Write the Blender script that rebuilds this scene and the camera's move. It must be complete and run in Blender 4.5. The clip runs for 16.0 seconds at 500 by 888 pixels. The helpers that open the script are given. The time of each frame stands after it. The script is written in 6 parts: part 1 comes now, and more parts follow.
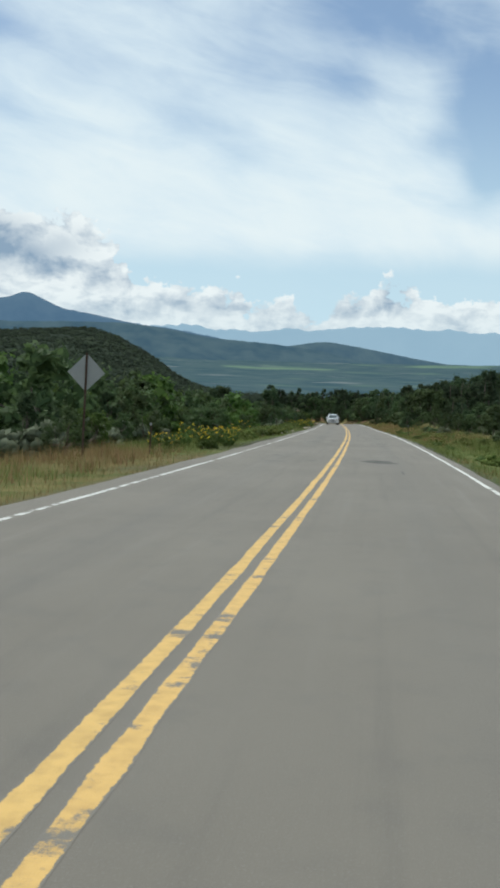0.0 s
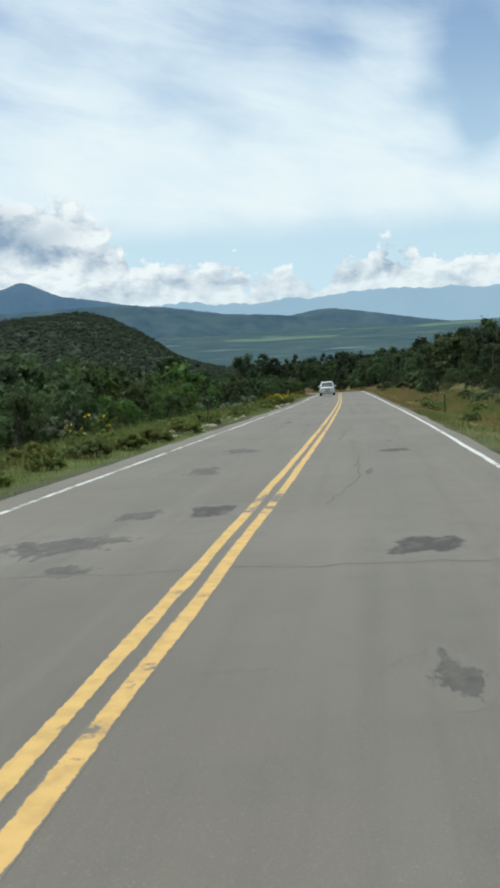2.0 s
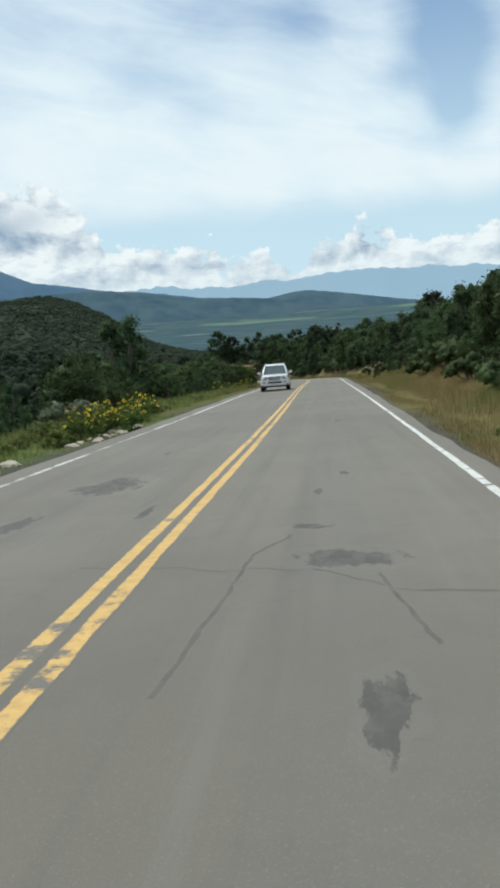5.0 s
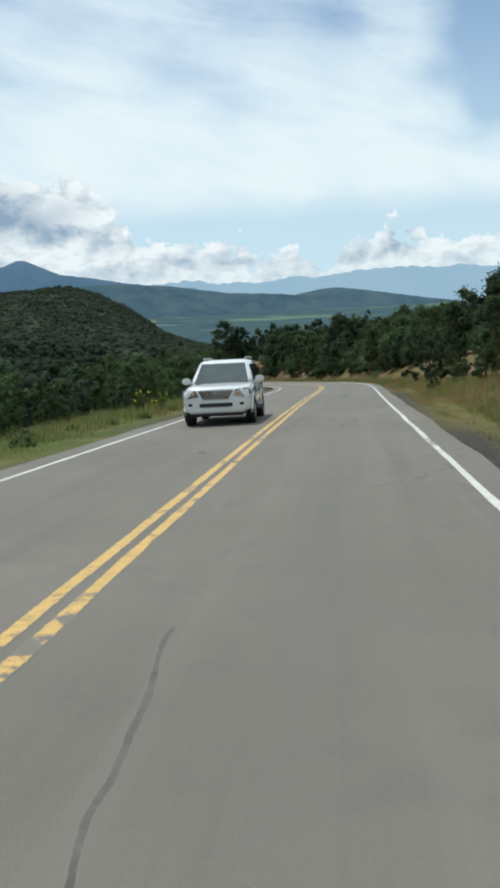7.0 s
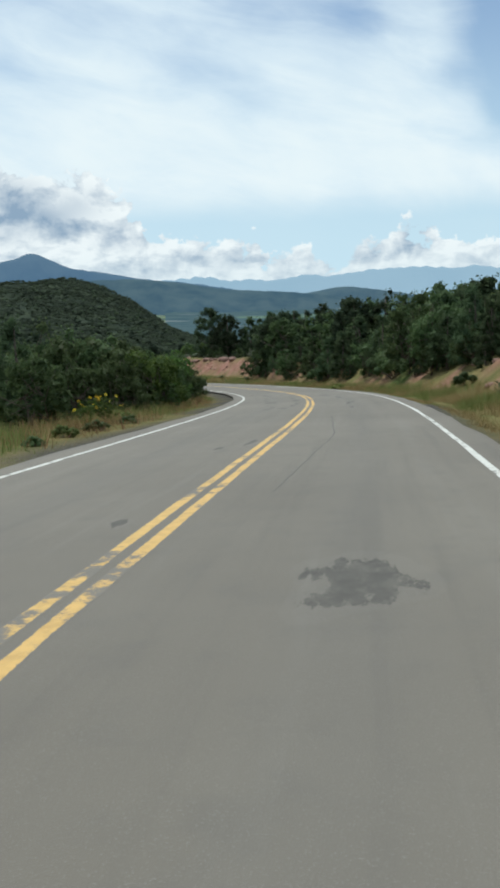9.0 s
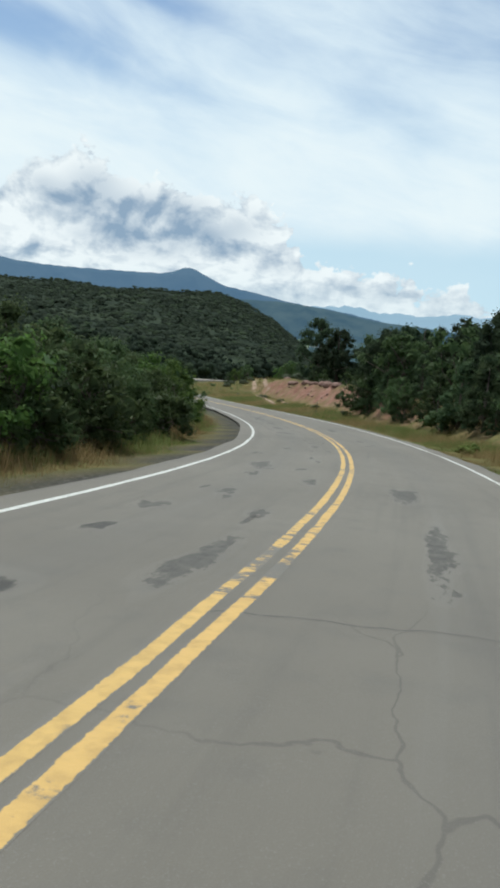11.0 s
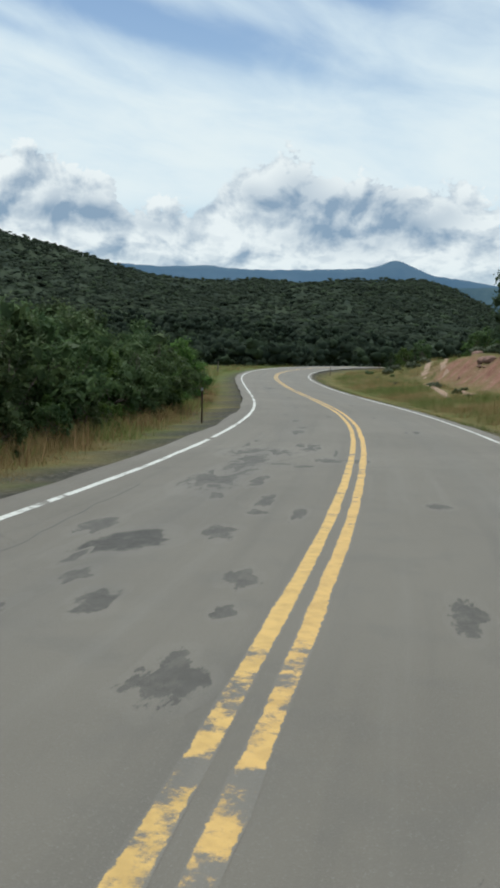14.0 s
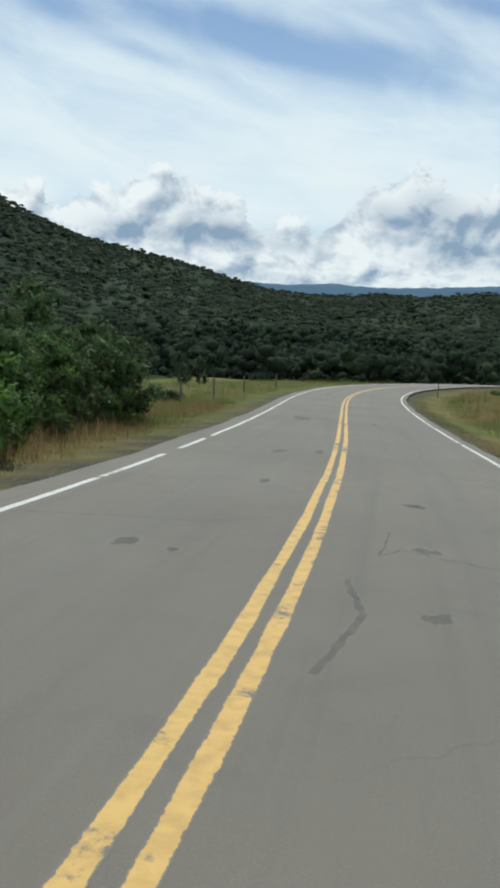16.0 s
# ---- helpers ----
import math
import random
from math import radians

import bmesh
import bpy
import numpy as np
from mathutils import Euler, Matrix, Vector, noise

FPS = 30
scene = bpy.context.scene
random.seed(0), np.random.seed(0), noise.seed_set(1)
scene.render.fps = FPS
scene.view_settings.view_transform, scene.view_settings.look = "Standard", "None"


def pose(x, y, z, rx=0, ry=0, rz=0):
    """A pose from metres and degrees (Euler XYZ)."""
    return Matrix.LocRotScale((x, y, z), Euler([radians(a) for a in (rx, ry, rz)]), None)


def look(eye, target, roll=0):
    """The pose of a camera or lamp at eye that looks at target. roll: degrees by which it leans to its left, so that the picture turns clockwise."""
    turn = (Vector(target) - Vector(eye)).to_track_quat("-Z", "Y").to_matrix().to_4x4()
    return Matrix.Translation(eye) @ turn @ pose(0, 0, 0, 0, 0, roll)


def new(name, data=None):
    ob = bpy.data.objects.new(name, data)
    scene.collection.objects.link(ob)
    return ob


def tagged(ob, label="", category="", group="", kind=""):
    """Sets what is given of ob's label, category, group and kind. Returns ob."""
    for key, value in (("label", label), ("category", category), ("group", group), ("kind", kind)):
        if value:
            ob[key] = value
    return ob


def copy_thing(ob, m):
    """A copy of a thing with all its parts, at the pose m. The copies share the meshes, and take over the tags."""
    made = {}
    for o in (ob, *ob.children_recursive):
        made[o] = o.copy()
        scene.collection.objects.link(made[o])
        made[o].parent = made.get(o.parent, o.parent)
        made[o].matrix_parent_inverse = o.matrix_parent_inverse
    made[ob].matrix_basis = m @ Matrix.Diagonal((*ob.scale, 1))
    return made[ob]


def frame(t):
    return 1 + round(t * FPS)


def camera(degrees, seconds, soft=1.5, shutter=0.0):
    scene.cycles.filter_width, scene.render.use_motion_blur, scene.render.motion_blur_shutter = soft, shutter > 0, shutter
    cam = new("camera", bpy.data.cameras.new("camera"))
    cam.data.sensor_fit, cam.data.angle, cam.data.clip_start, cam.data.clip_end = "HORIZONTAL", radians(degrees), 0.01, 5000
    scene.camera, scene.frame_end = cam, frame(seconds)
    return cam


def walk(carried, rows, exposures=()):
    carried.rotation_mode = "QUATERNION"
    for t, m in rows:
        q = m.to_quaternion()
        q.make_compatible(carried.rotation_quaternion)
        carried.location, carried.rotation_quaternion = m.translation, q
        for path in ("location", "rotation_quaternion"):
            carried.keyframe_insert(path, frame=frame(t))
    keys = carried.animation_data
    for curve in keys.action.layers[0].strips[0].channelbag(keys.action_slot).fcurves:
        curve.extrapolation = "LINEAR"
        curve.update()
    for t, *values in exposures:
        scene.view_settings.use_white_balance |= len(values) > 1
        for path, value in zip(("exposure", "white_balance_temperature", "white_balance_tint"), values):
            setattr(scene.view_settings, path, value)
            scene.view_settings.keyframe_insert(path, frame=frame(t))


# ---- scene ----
cam = camera(34.61, 16.0, soft=3.4)
PATH = [
    (0.0, pose(1.121, -0.000, 1.413, 87.72, -1.70, 9.42)),
    (0.5, pose(1.179, 8.588, 1.453, 86.91, -0.42, 10.72)),
    (1.0, pose(1.175, 17.200, 1.480, 86.62, 1.17, 11.25)),
    (1.5, pose(1.029, 25.897, 1.411, 86.09, 2.88, 10.32)),
    (2.0, pose(0.839, 34.598, 1.459, 85.85, 3.08, 9.97)),
    (2.5, pose(0.659, 43.258, 1.464, 85.36, 2.81, 10.32)),
    (3.0, pose(0.342, 51.813, 1.396, 85.01, 0.42, 9.57)),
    (3.5, pose(0.062, 60.290, 1.366, 84.82, -1.88, 10.12)),
    (4.0, pose(-0.198, 68.705, 1.331, 85.06, -0.47, 10.23)),
    (4.5, pose(-0.542, 77.122, 1.279, 85.02, 1.96, 10.06)),
    (5.0, pose(-0.940, 85.500, 1.255, 84.65, 4.23, 8.49)),
    (7.5, pose(-3.020, 126.659, 1.181, 84.46, 2.71, 10.55)),
    (8.0, pose(-3.620, 134.803, 1.130, 84.27, 2.30, 9.99)),
    (10.5, pose(-6.242, 175.151, 0.829, 85.46, -3.57, 17.75)),
    (11.0, pose(-7.080, 183.067, 0.811, 86.02, -4.95, 20.99)),
    (11.5, pose(-8.320, 190.736, 0.733, 86.26, 3.07, 24.26)),
    (12.0, pose(-9.738, 198.181, 0.651, 85.99, 2.98, 27.66)),
    (12.5, pose(-11.565, 205.383, 0.525, 85.22, 0.14, 30.08)),
    (13.0, pose(-13.693, 212.403, 0.384, 85.20, 0.63, 32.33)),
    (13.5, pose(-16.135, 219.292, 0.326, 85.32, -1.24, 35.20)),
    (14.0, pose(-18.862, 225.966, 0.259, 84.96, -2.03, 35.95)),
    (14.5, pose(-21.733, 232.478, 0.253, 85.09, -1.27, 37.58)),
    (15.0, pose(-24.891, 238.843, 0.252, 86.06, -1.28, 39.56)),
    (15.5, pose(-28.231, 245.198, 0.304, 86.28, -1.55, 41.91)),
    (16.0, pose(-31.905, 251.332, 0.349, 85.88, -2.96, 44.77)),
]
walk(cam, PATH, [(0.0, -0.05, 6300, 5.0), (2.0, 0.0, 6300, 5.0), (13.0, 0.0, 6250, 5.0), (13.6, -0.09, 6250, 5.0), (16.0, -0.08, 6250, 5.0)])

# ---- world and sun ----
SUN_EL, SUN_AZ = 67.0, 50.0  # degrees; azimuth counted to the left of the first stretch of road


def world_sky():
    w = bpy.data.worlds.new("sky")
    scene.world = w
    w.use_nodes = True
    nt = w.node_tree
    nt.nodes.clear()
    N, K = nt.nodes.new, nt.links.new

    def math_(op, a, b=None, c=None, clamp=False):
        n = N("ShaderNodeMath")
        n.operation, n.use_clamp = op, clamp
        for k, v in enumerate((a, b, c)):
            if v is None:
                continue
            if isinstance(v, (int, float)):
                n.inputs[k].default_value = v
            else:
                K(v, n.inputs[k])
        return n.outputs[0]

    def ramp(v, lo, hi, a=0.0, b=1.0):
        n = N("ShaderNodeMapRange")
        n.interpolation_type = "SMOOTHSTEP"
        for k, q in zip((1, 2, 3, 4), (lo, hi, a, b)):
            n.inputs[k].default_value = q
        K(v, n.inputs[0])
        return n.outputs[0]

    def noise_(vec, scale, detail=6.0, rough=0.55, dist=0.0):
        n = N("ShaderNodeTexNoise")
        n.inputs["Scale"].default_value, n.inputs["Detail"].default_value = scale, detail
        n.inputs["Roughness"].default_value, n.inputs["Distortion"].default_value = rough, dist
        K(vec, n.inputs["Vector"])
        return n.outputs["Fac"]

    def combine(x, y, z=0.0):
        n = N("ShaderNodeCombineXYZ")
        for k, v in enumerate((x, y, z)):
            if isinstance(v, (int, float)):
                n.inputs[k].default_value = v
            else:
                K(v, n.inputs[k])
        return n.outputs[0]

    def blend(f, a, b):
        n = N("ShaderNodeMix")
        n.data_type = "RGBA"
        if isinstance(f, (int, float)):
            n.inputs[0].default_value = f
        else:
            K(f, n.inputs[0])
        for k, v in ((6, a), (7, b)):
            if isinstance(v, tuple):
                n.inputs[k].default_value = (*v, 1)
            else:
                K(v, n.inputs[k])
        return n.outputs[2]

    coord = N("ShaderNodeTexCoord").outputs["Generated"]
    sep = N("ShaderNodeSeparateXYZ")
    K(coord, sep.inputs[0])
    x, y, z = sep.outputs
    el = math_("ARCSINE", math_("MINIMUM", math_("MAXIMUM", z, -0.999), 0.999))
    az = math_("ARCTAN2", math_("MULTIPLY", x, -1.0), y)
    deg = math.pi / 180

    sky = N("ShaderNodeTexSky")
    sky.sky_type, sky.sun_disc = "NISHITA", False
    sky.sun_elevation, sky.sun_rotation = radians(SUN_EL), radians(-SUN_AZ)
    sky.altitude, sky.air_density, sky.dust_density, sky.ozone_density = 2100, 1.0, 0.6, 1.2
    clear = N("ShaderNodeVectorMath")
    clear.operation = "SCALE"
    clear.inputs[3].default_value = SKY_STRENGTH
    K(sky.outputs[0], clear.inputs[0])
    # pale haze low over the horizon
    hazed = blend(ramp(el, 8 * deg, 25 * deg, 0.82, 0.20), clear.outputs[0], (0.60, 0.775, 0.85))

    def lobe(a0, e0, along0, across0, slope=0.0):
        """A soft oval in the sky, in degrees, its long axis rising to the left by the slope."""
        c_, s_ = math.cos(radians(slope)), math.sin(radians(slope))
        da, de = math_("SUBTRACT", az, a0 * deg), math_("SUBTRACT", el, e0 * deg)
        p = math_("MULTIPLY", math_("ADD", math_("MULTIPLY", da, c_), math_("MULTIPLY", de, s_)), 1 / (along0 * deg))
        q = math_("MULTIPLY", math_("SUBTRACT", math_("MULTIPLY", de, c_), math_("MULTIPLY", da, s_)), 1 / (across0 * deg))
        return math_("POWER", 2.718, math_("MULTIPLY", math_("ADD", math_("MULTIPLY", p, p), math_("MULTIPLY", q, q)), -1.0))

    def gathered(rows, slope=0.0):
        out = None
        for a0, e0, l0, c0, weight in rows:
            g = math_("MULTIPLY", lobe(a0, e0, l0, c0, slope), weight)
            out = g if out is None else math_("ADD", out, g)
        return out

    # high thin veil, drawn out along one slanting direction
    k1, k2 = math.cos(radians(13)), math.sin(radians(13))
    along = math_("ADD", math_("MULTIPLY", az, k1), math_("MULTIPLY", el, k2))
    across = math_("SUBTRACT", math_("MULTIPLY", el, k1), math_("MULTIPLY", az, k2))
    streak = noise_(combine(math_("MULTIPLY", along, 1.6), math_("MULTIPLY", across, 5.0), CIRRUS), 3.2, 5.0, 0.55, 0.7)
    wisp = noise_(combine(math_("MULTIPLY", along, 4.0), math_("MULTIPLY", across, 15.0), 1.7), 3.0, 5.0, 0.6, 0.8)
    veil = noise_(combine(az, math_("MULTIPLY", el, 1.4), 5.1), 5.0, 4.0, 0.55, 0.6)
    holes = gathered([(45, 22.5, 9.5, 1.25, 0.95), (31, 19.7, 6.5, 0.9, 0.22), (52.5, 21.2, 4.0, 0.5, 0.35), (24, 18.8, 4.0, 0.9, 0.18), (13, 18.9, 5.0, 0.9, 0.30), (17, 20.3, 4.0, 0.7, 0.12),
                      (3.5, 21.9, 3.0, 1.1, 0.40), (0, 25.5, 6.5, 2.2, 0.85), (-6, 20.3, 2.8, 2.8, 0.95), (-7, 17.6, 2.2, 2.2, 0.45), (-6.5, 15.6, 1.8, 1.3, 0.70), (-3, 18, 1.5, 0.9, 0.3), (9.5, 22.4, 3.0, 0.9, 0.2), (21.5, 22.3, 3.2, 0.8, 0.2),
                      (60, 23.5, 4.0, 1.0, 0.55), (36, 22.0, 3.5, 0.8, 0.30), (30, 24.5, 6, 0.8, 0.4), (10.5, 17.4, 2.0, 0.7, 0.2)], 11)
    cover = math_("ADD", ramp(el, 12 * deg, 24 * deg, 1.0, 0.66), math_("ADD", math_("MULTIPLY", math_("SUBTRACT", streak, 0.5), 0.85), math_("MULTIPLY", math_("SUBTRACT", veil, 0.5), 0.40)))
    cover = math_("ADD", math_("SUBTRACT", cover, math_("MULTIPLY", holes, ramp(veil, 0.3, 0.7, 1.15, 0.75))), math_("MULTIPLY", math_("SUBTRACT", wisp, 0.5), 0.28))
    low_edge = math_("ADD", el, math_("MULTIPLY", math_("SUBTRACT", veil, 0.5), 0.03))
    thin = math_("MULTIPLY", ramp(cover, 0.02, 1.05), ramp(low_edge, 9.6 * deg, 12.2 * deg, 0.10, 0.97))
    c1 = blend(thin, hazed, blend(ramp(cover, 0.7, 1.2), (0.76, 0.86, 0.93), (0.865, 0.925, 0.945)))

    # heaped clouds low in the sky, under a skyline of tops that rises over the blue peak and again left of it
    tops = N("ShaderNodeValToRGB")
    pts = [(-8, 8.2), (-4, 8.2), (-2, 8.8), (0, 9.1), (2.8, 8.5), (4.3, 7.2), (6, 7.6), (7.5, 8.3), (9.3, 7.3), (10.6, 8.5), (15.5, 8.9), (17.0, 9.4), (18.6, 10.8), (20.4, 12.4), (22, 13.6), (24.5, 13.2), (28, 13.0), (31, 13.7),
           (34, 15.4), (36.5, 14.6), (38.5, 12.6), (40.5, 10.8), (43, 11.5), (45.2, 10.9), (45.8, 13.1), (50, 14.3), (53, 13.9), (57.3, 12.6), (58.3, 11.0), (59.6, 13.0), (62, 12.2), (68, 10.5)]
    els = tops.color_ramp.elements
    while len(els) < len(pts):
        els.new(0.5)
    for q, (a0, e0) in zip(els, pts):
        q.position, q.color = (a0 + 10) / 80, (e0 / 20, e0 / 20, e0 / 20, 1)
    
    def lumps(scale, detail, rough, da=0.0, de=0.0):
        vec = combine(math_("ADD", az, da), math_("MULTIPLY", math_("ADD", el, de), 1.2), 3.7)
        return noise_(vec, scale, detail, rough, 0.25)

    puff, fringe = lumps(17.0, 6.0, 0.55), lumps(62.0, 5.0, 0.6)
    lit = lumps(17.0, 6.0, 0.55, 0.008, 0.014)
    stray = math_("ADD", math_("MULTIPLY", math_("SUBTRACT", puff, 0.5), 0.07), math_("MULTIPLY", math_("SUBTRACT", fringe, 0.5), 0.03))
    K(math_("MULTIPLY", math_("ADD", math_("ADD", az, stray), 10 * deg), 1 / (80 * deg)), tops.inputs[0])
    top = math_("MULTIPLY", tops.outputs[0], 20 * deg)
    over = math_("SUBTRACT", top, el)
    dens = math_("ADD", math_("MULTIPLY", over, 22.0), math_("ADD", math_("MULTIPLY", math_("SUBTRACT", puff, 0.50), 2.3), math_("MULTIPLY", math_("SUBTRACT", fringe, 0.5), 1.1)))
    heapmask = ramp(dens, 0.0, 0.18)
    relief = math_("ADD", math_("MULTIPLY", math_("SUBTRACT", puff, lit), 3.3), 0.84)
    # grey undersides and hollows where the heaps are deep
    deep = gathered([(33.9, 11.5, 2.2, 1.3, 0.75), (29.9, 9.5, 3.4, 0.95, 1.0), (25.8, 10.2, 3.0, 0.95, 1.0), (32.7, 13.2, 1.8, 1.0, 0.4), (27, 11.7, 2.4, 1.0, 0.65), (30.4, 11.6, 2.2, 1.1, 0.45), (22.5, 11.4, 1.6, 0.9, 0.4),
                     (48.9, 11.6, 2.4, 1.0, 0.55), (46.6, 10.5, 2.2, 0.7, 0.9), (53.2, 10.3, 2.8, 0.8, 0.9), (49.4, 10.3, 3.0, 0.8, 0.8), (36.5, 12.3, 1.2, 0.8, 0.4), (-0.5, 7.9, 1.1, 0.7, 0.5), (12, 7.3, 5.0, 0.5, 0.45), (42.3, 9.9, 2.4, 0.6, 0.5), (19.5, 8.6, 2.0, 0.5, 0.35)])
    deep = math_("MULTIPLY", deep, ramp(puff, 0.36, 0.60, 0.45, 1.10))
    shade = math_("SUBTRACT", math_("MINIMUM", math_("MAXIMUM", relief, 0.15), 1.0), math_("MULTIPLY", deep, 0.78), clamp=True)
    small = noise_(combine(az, math_("MULTIPLY", el, 2.4), 8.3), 30.0, 5.0, 0.55, 0.3)
    shade = math_("SUBTRACT", shade, math_("MULTIPLY", ramp(small, 0.44, 0.66, 0.0, 0.32), ramp(el, 7.5 * deg, 11 * deg, 1.0, 0.0)), clamp=True)
    white = blend(shade, (0.27, 0.37, 0.50), (0.93, 0.955, 0.96))
    low_haze = ramp(el, 5.5 * deg, 9.0 * deg, 0.50, 0.0)
    white = blend(low_haze, white, (0.72, 0.81, 0.855))
    c2 = blend(math_("MULTIPLY", heapmask, 0.95), c1, white)

    bg = N("ShaderNodeBackground")
    bg.inputs[1].default_value = 1.0
    K(c2, bg.inputs[0])
    K(bg.outputs[0], N("ShaderNodeOutputWorld").inputs[0])


SKY_STRENGTH = 0.13
CIRRUS = 2.3
world_sky()
sun = new("sun", bpy.data.lights.new("sun", "SUN"))
sun.data.energy, sun.data.angle, sun.data.color = 3.0, radians(0.6), (1.0, 0.95, 0.87)
a, e = radians(SUN_AZ), radians(SUN_EL)
sun.matrix_world = look((-200 * math.sin(a) * math.cos(e), 200 * math.cos(a) * math.cos(e), 200 * math.sin(e)), (0, 0, 0))
scene.view_settings.exposure = 0.0


# ---- materials ----
def material(name, rough=0.9):
    m = bpy.data.materials.new(name)
    m.use_nodes = True
    b = m.node_tree.nodes["Principled BSDF"]
    b.inputs["Roughness"].default_value = rough
    return m, m.node_tree, b


def tex(nt, scale, detail=4.0, rough=0.55, vec=None, kind="Object", stretch=None):
    c = nt.nodes.new("ShaderNodeTexCoord").outputs[kind] if vec is None else vec
    if stretch:
        mp = nt.nodes.new("ShaderNodeMapping")
        mp.inputs["Scale"].default_value = stretch
        nt.links.new(c, mp.inputs[0])
        c = mp.outputs[0]
    n = nt.nodes.new("ShaderNodeTexNoise")
    n.inputs["Scale"].default_value, n.inputs["Detail"].default_value, n.inputs["Roughness"].default_value = scale, detail, rough
    nt.links.new(c, n.inputs["Vector"])
    return n.outputs["Fac"]


def steps(nt, fac, *stops):
    r = nt.nodes.new("ShaderNodeValToRGB")
    els = r.color_ramp.elements
    while len(els) < len(stops):
        els.new(0.5)
    for q, (p, c) in zip(els, stops):
        q.position, q.color = p, (*c, 1)
    nt.links.new(fac, r.inputs[0])
    return r.outputs[0]


def mixed(nt, fac, a, b):
    n = nt.nodes.new("ShaderNodeMix")
    n.data_type = "RGBA"
    if isinstance(fac, float):
        n.inputs[0].default_value = fac
    else:
        nt.links.new(fac, n.inputs[0])
    for k, v in ((6, a), (7, b)):
        if isinstance(v, tuple):
            n.inputs[k].default_value = (*v, 1)
        else:
            nt.links.new(v, n.inputs[k])
    return n.outputs[2]


def ranged(nt, v, lo, hi, a=0.0, b=1.0):
    n = nt.nodes.new("ShaderNodeMapRange")
    n.interpolation_type = "SMOOTHSTEP"
    for k, q in zip((1, 2, 3, 4), (lo, hi, a, b)):
        n.inputs[k].default_value = q
    nt.links.new(v, n.inputs[0])
    return n.outputs[0]


def bump(nt, b, height, strength, dist=0.02):
    n = nt.nodes.new("ShaderNodeBump")
    n.inputs["Strength"].default_value, n.inputs["Distance"].default_value = strength, dist
    nt.links.new(height, n.inputs["Height"])
    nt.links.new(n.outputs[0], b.inputs["Normal"])


def attribute(nt, name):
    n = nt.nodes.new("ShaderNodeAttribute")
    n.attribute_name = name
    return n.outputs["Fac"]


def mult(nt, a, b):
    n = nt.nodes.new("ShaderNodeMath")
    n.operation = "MULTIPLY"
    for k, v in enumerate((a, b)):
        if isinstance(v, float):
            n.inputs[k].default_value = v
        else:
            nt.links.new(v, n.inputs[k])
    return n.outputs[0]


def road_coords(nt, k_run=1.0, k_side=1.0):
    n = nt.nodes.new("ShaderNodeCombineXYZ")
    nt.links.new(mult(nt, attribute(nt, "run"), k_run), n.inputs[0])
    nt.links.new(mult(nt, attribute(nt, "side"), k_side), n.inputs[1])
    return n.outputs[0]


def asphalt_colour(nt):
    big = tex(nt, 0.22, 4)
    mid = tex(nt, 2.2, 5)
    grit = tex(nt, 95.0, 3, 0.7)
    lane = attribute(nt, "lane")  # the wheel paths run darker
    c = steps(nt, big, (0.3, (0.138, 0.124, 0.103)), (0.7, (0.173, 0.157, 0.131)))
    c = mixed(nt, ranged(nt, mid, 0.48, 0.75, 0.0, 0.40), c, (0.116, 0.108, 0.096))
    drawn = tex(nt, 1.0, 5, 0.6, road_coords(nt, 0.09, 2.4))  # streaks drawn out by traffic
    c = mixed(nt, ranged(nt, drawn, 0.50, 0.72, 0.0, 0.45), c, (0.108, 0.099, 0.086))
    c = mixed(nt, ranged(nt, drawn, 0.46, 0.28, 0.0, 0.35), c, (0.192, 0.18, 0.158))
    c = mixed(nt, mult(nt, lane, 0.22), c, (0.125, 0.119, 0.109))
    # hairline cracks, in stretches
    v = nt.nodes.new("ShaderNodeTexVoronoi")
    v.feature = "DISTANCE_TO_EDGE"
    v.inputs["Scale"].default_value = 1.0
    warp = nt.nodes.new("ShaderNodeVectorMath")
    warp.operation = "ADD"
    nt.links.new(road_coords(nt, 0.26, 0.55), warp.inputs[0])
    wob = nt.nodes.new("ShaderNodeTexNoise")
    wob.inputs["Scale"].default_value, wob.inputs["Detail"].default_value = 1.6, 3
    nt.links.new(road_coords(nt), wob.inputs["Vector"])
    sc = nt.nodes.new("ShaderNodeVectorMath")
    sc.operation = "SCALE"
    sc.inputs[3].default_value = 0.22
    nt.links.new(wob.outputs["Color"], sc.inputs[0])
    nt.links.new(sc.outputs[0], warp.inputs[1])
    nt.links.new(warp.outputs[0], v.inputs["Vector"])
    hair = mult(nt, ranged(nt, v.outputs["Distance"], 0.002, 0.007, 1.0, 0.0), ranged(nt, tex(nt, 0.12, 3), 0.56, 0.66, 0.0, 0.4))
    c = mixed(nt, hair, c, (0.055, 0.052, 0.048))
    c = mixed(nt, ranged(nt, grit, 0.55, 0.72, 0.0, 0.4), c, (0.262, 0.248, 0.225))
    return c, grit


def mat_asphalt():
    m, nt, b = material("asphalt", 0.86)
    c, grit = asphalt_colour(nt)
    nt.links.new(c, b.inputs["Base Color"])
    bump(nt, b, grit, 0.5, 0.01)
    return m


def summed_nodes(nt, a, b, kb):
    n = nt.nodes.new("ShaderNodeMath")
    n.operation = "MULTIPLY_ADD"
    nt.links.new(b, n.inputs[0])
    n.inputs[1].default_value = kb
    nt.links.new(a, n.inputs[2])
    return n.outputs[0]


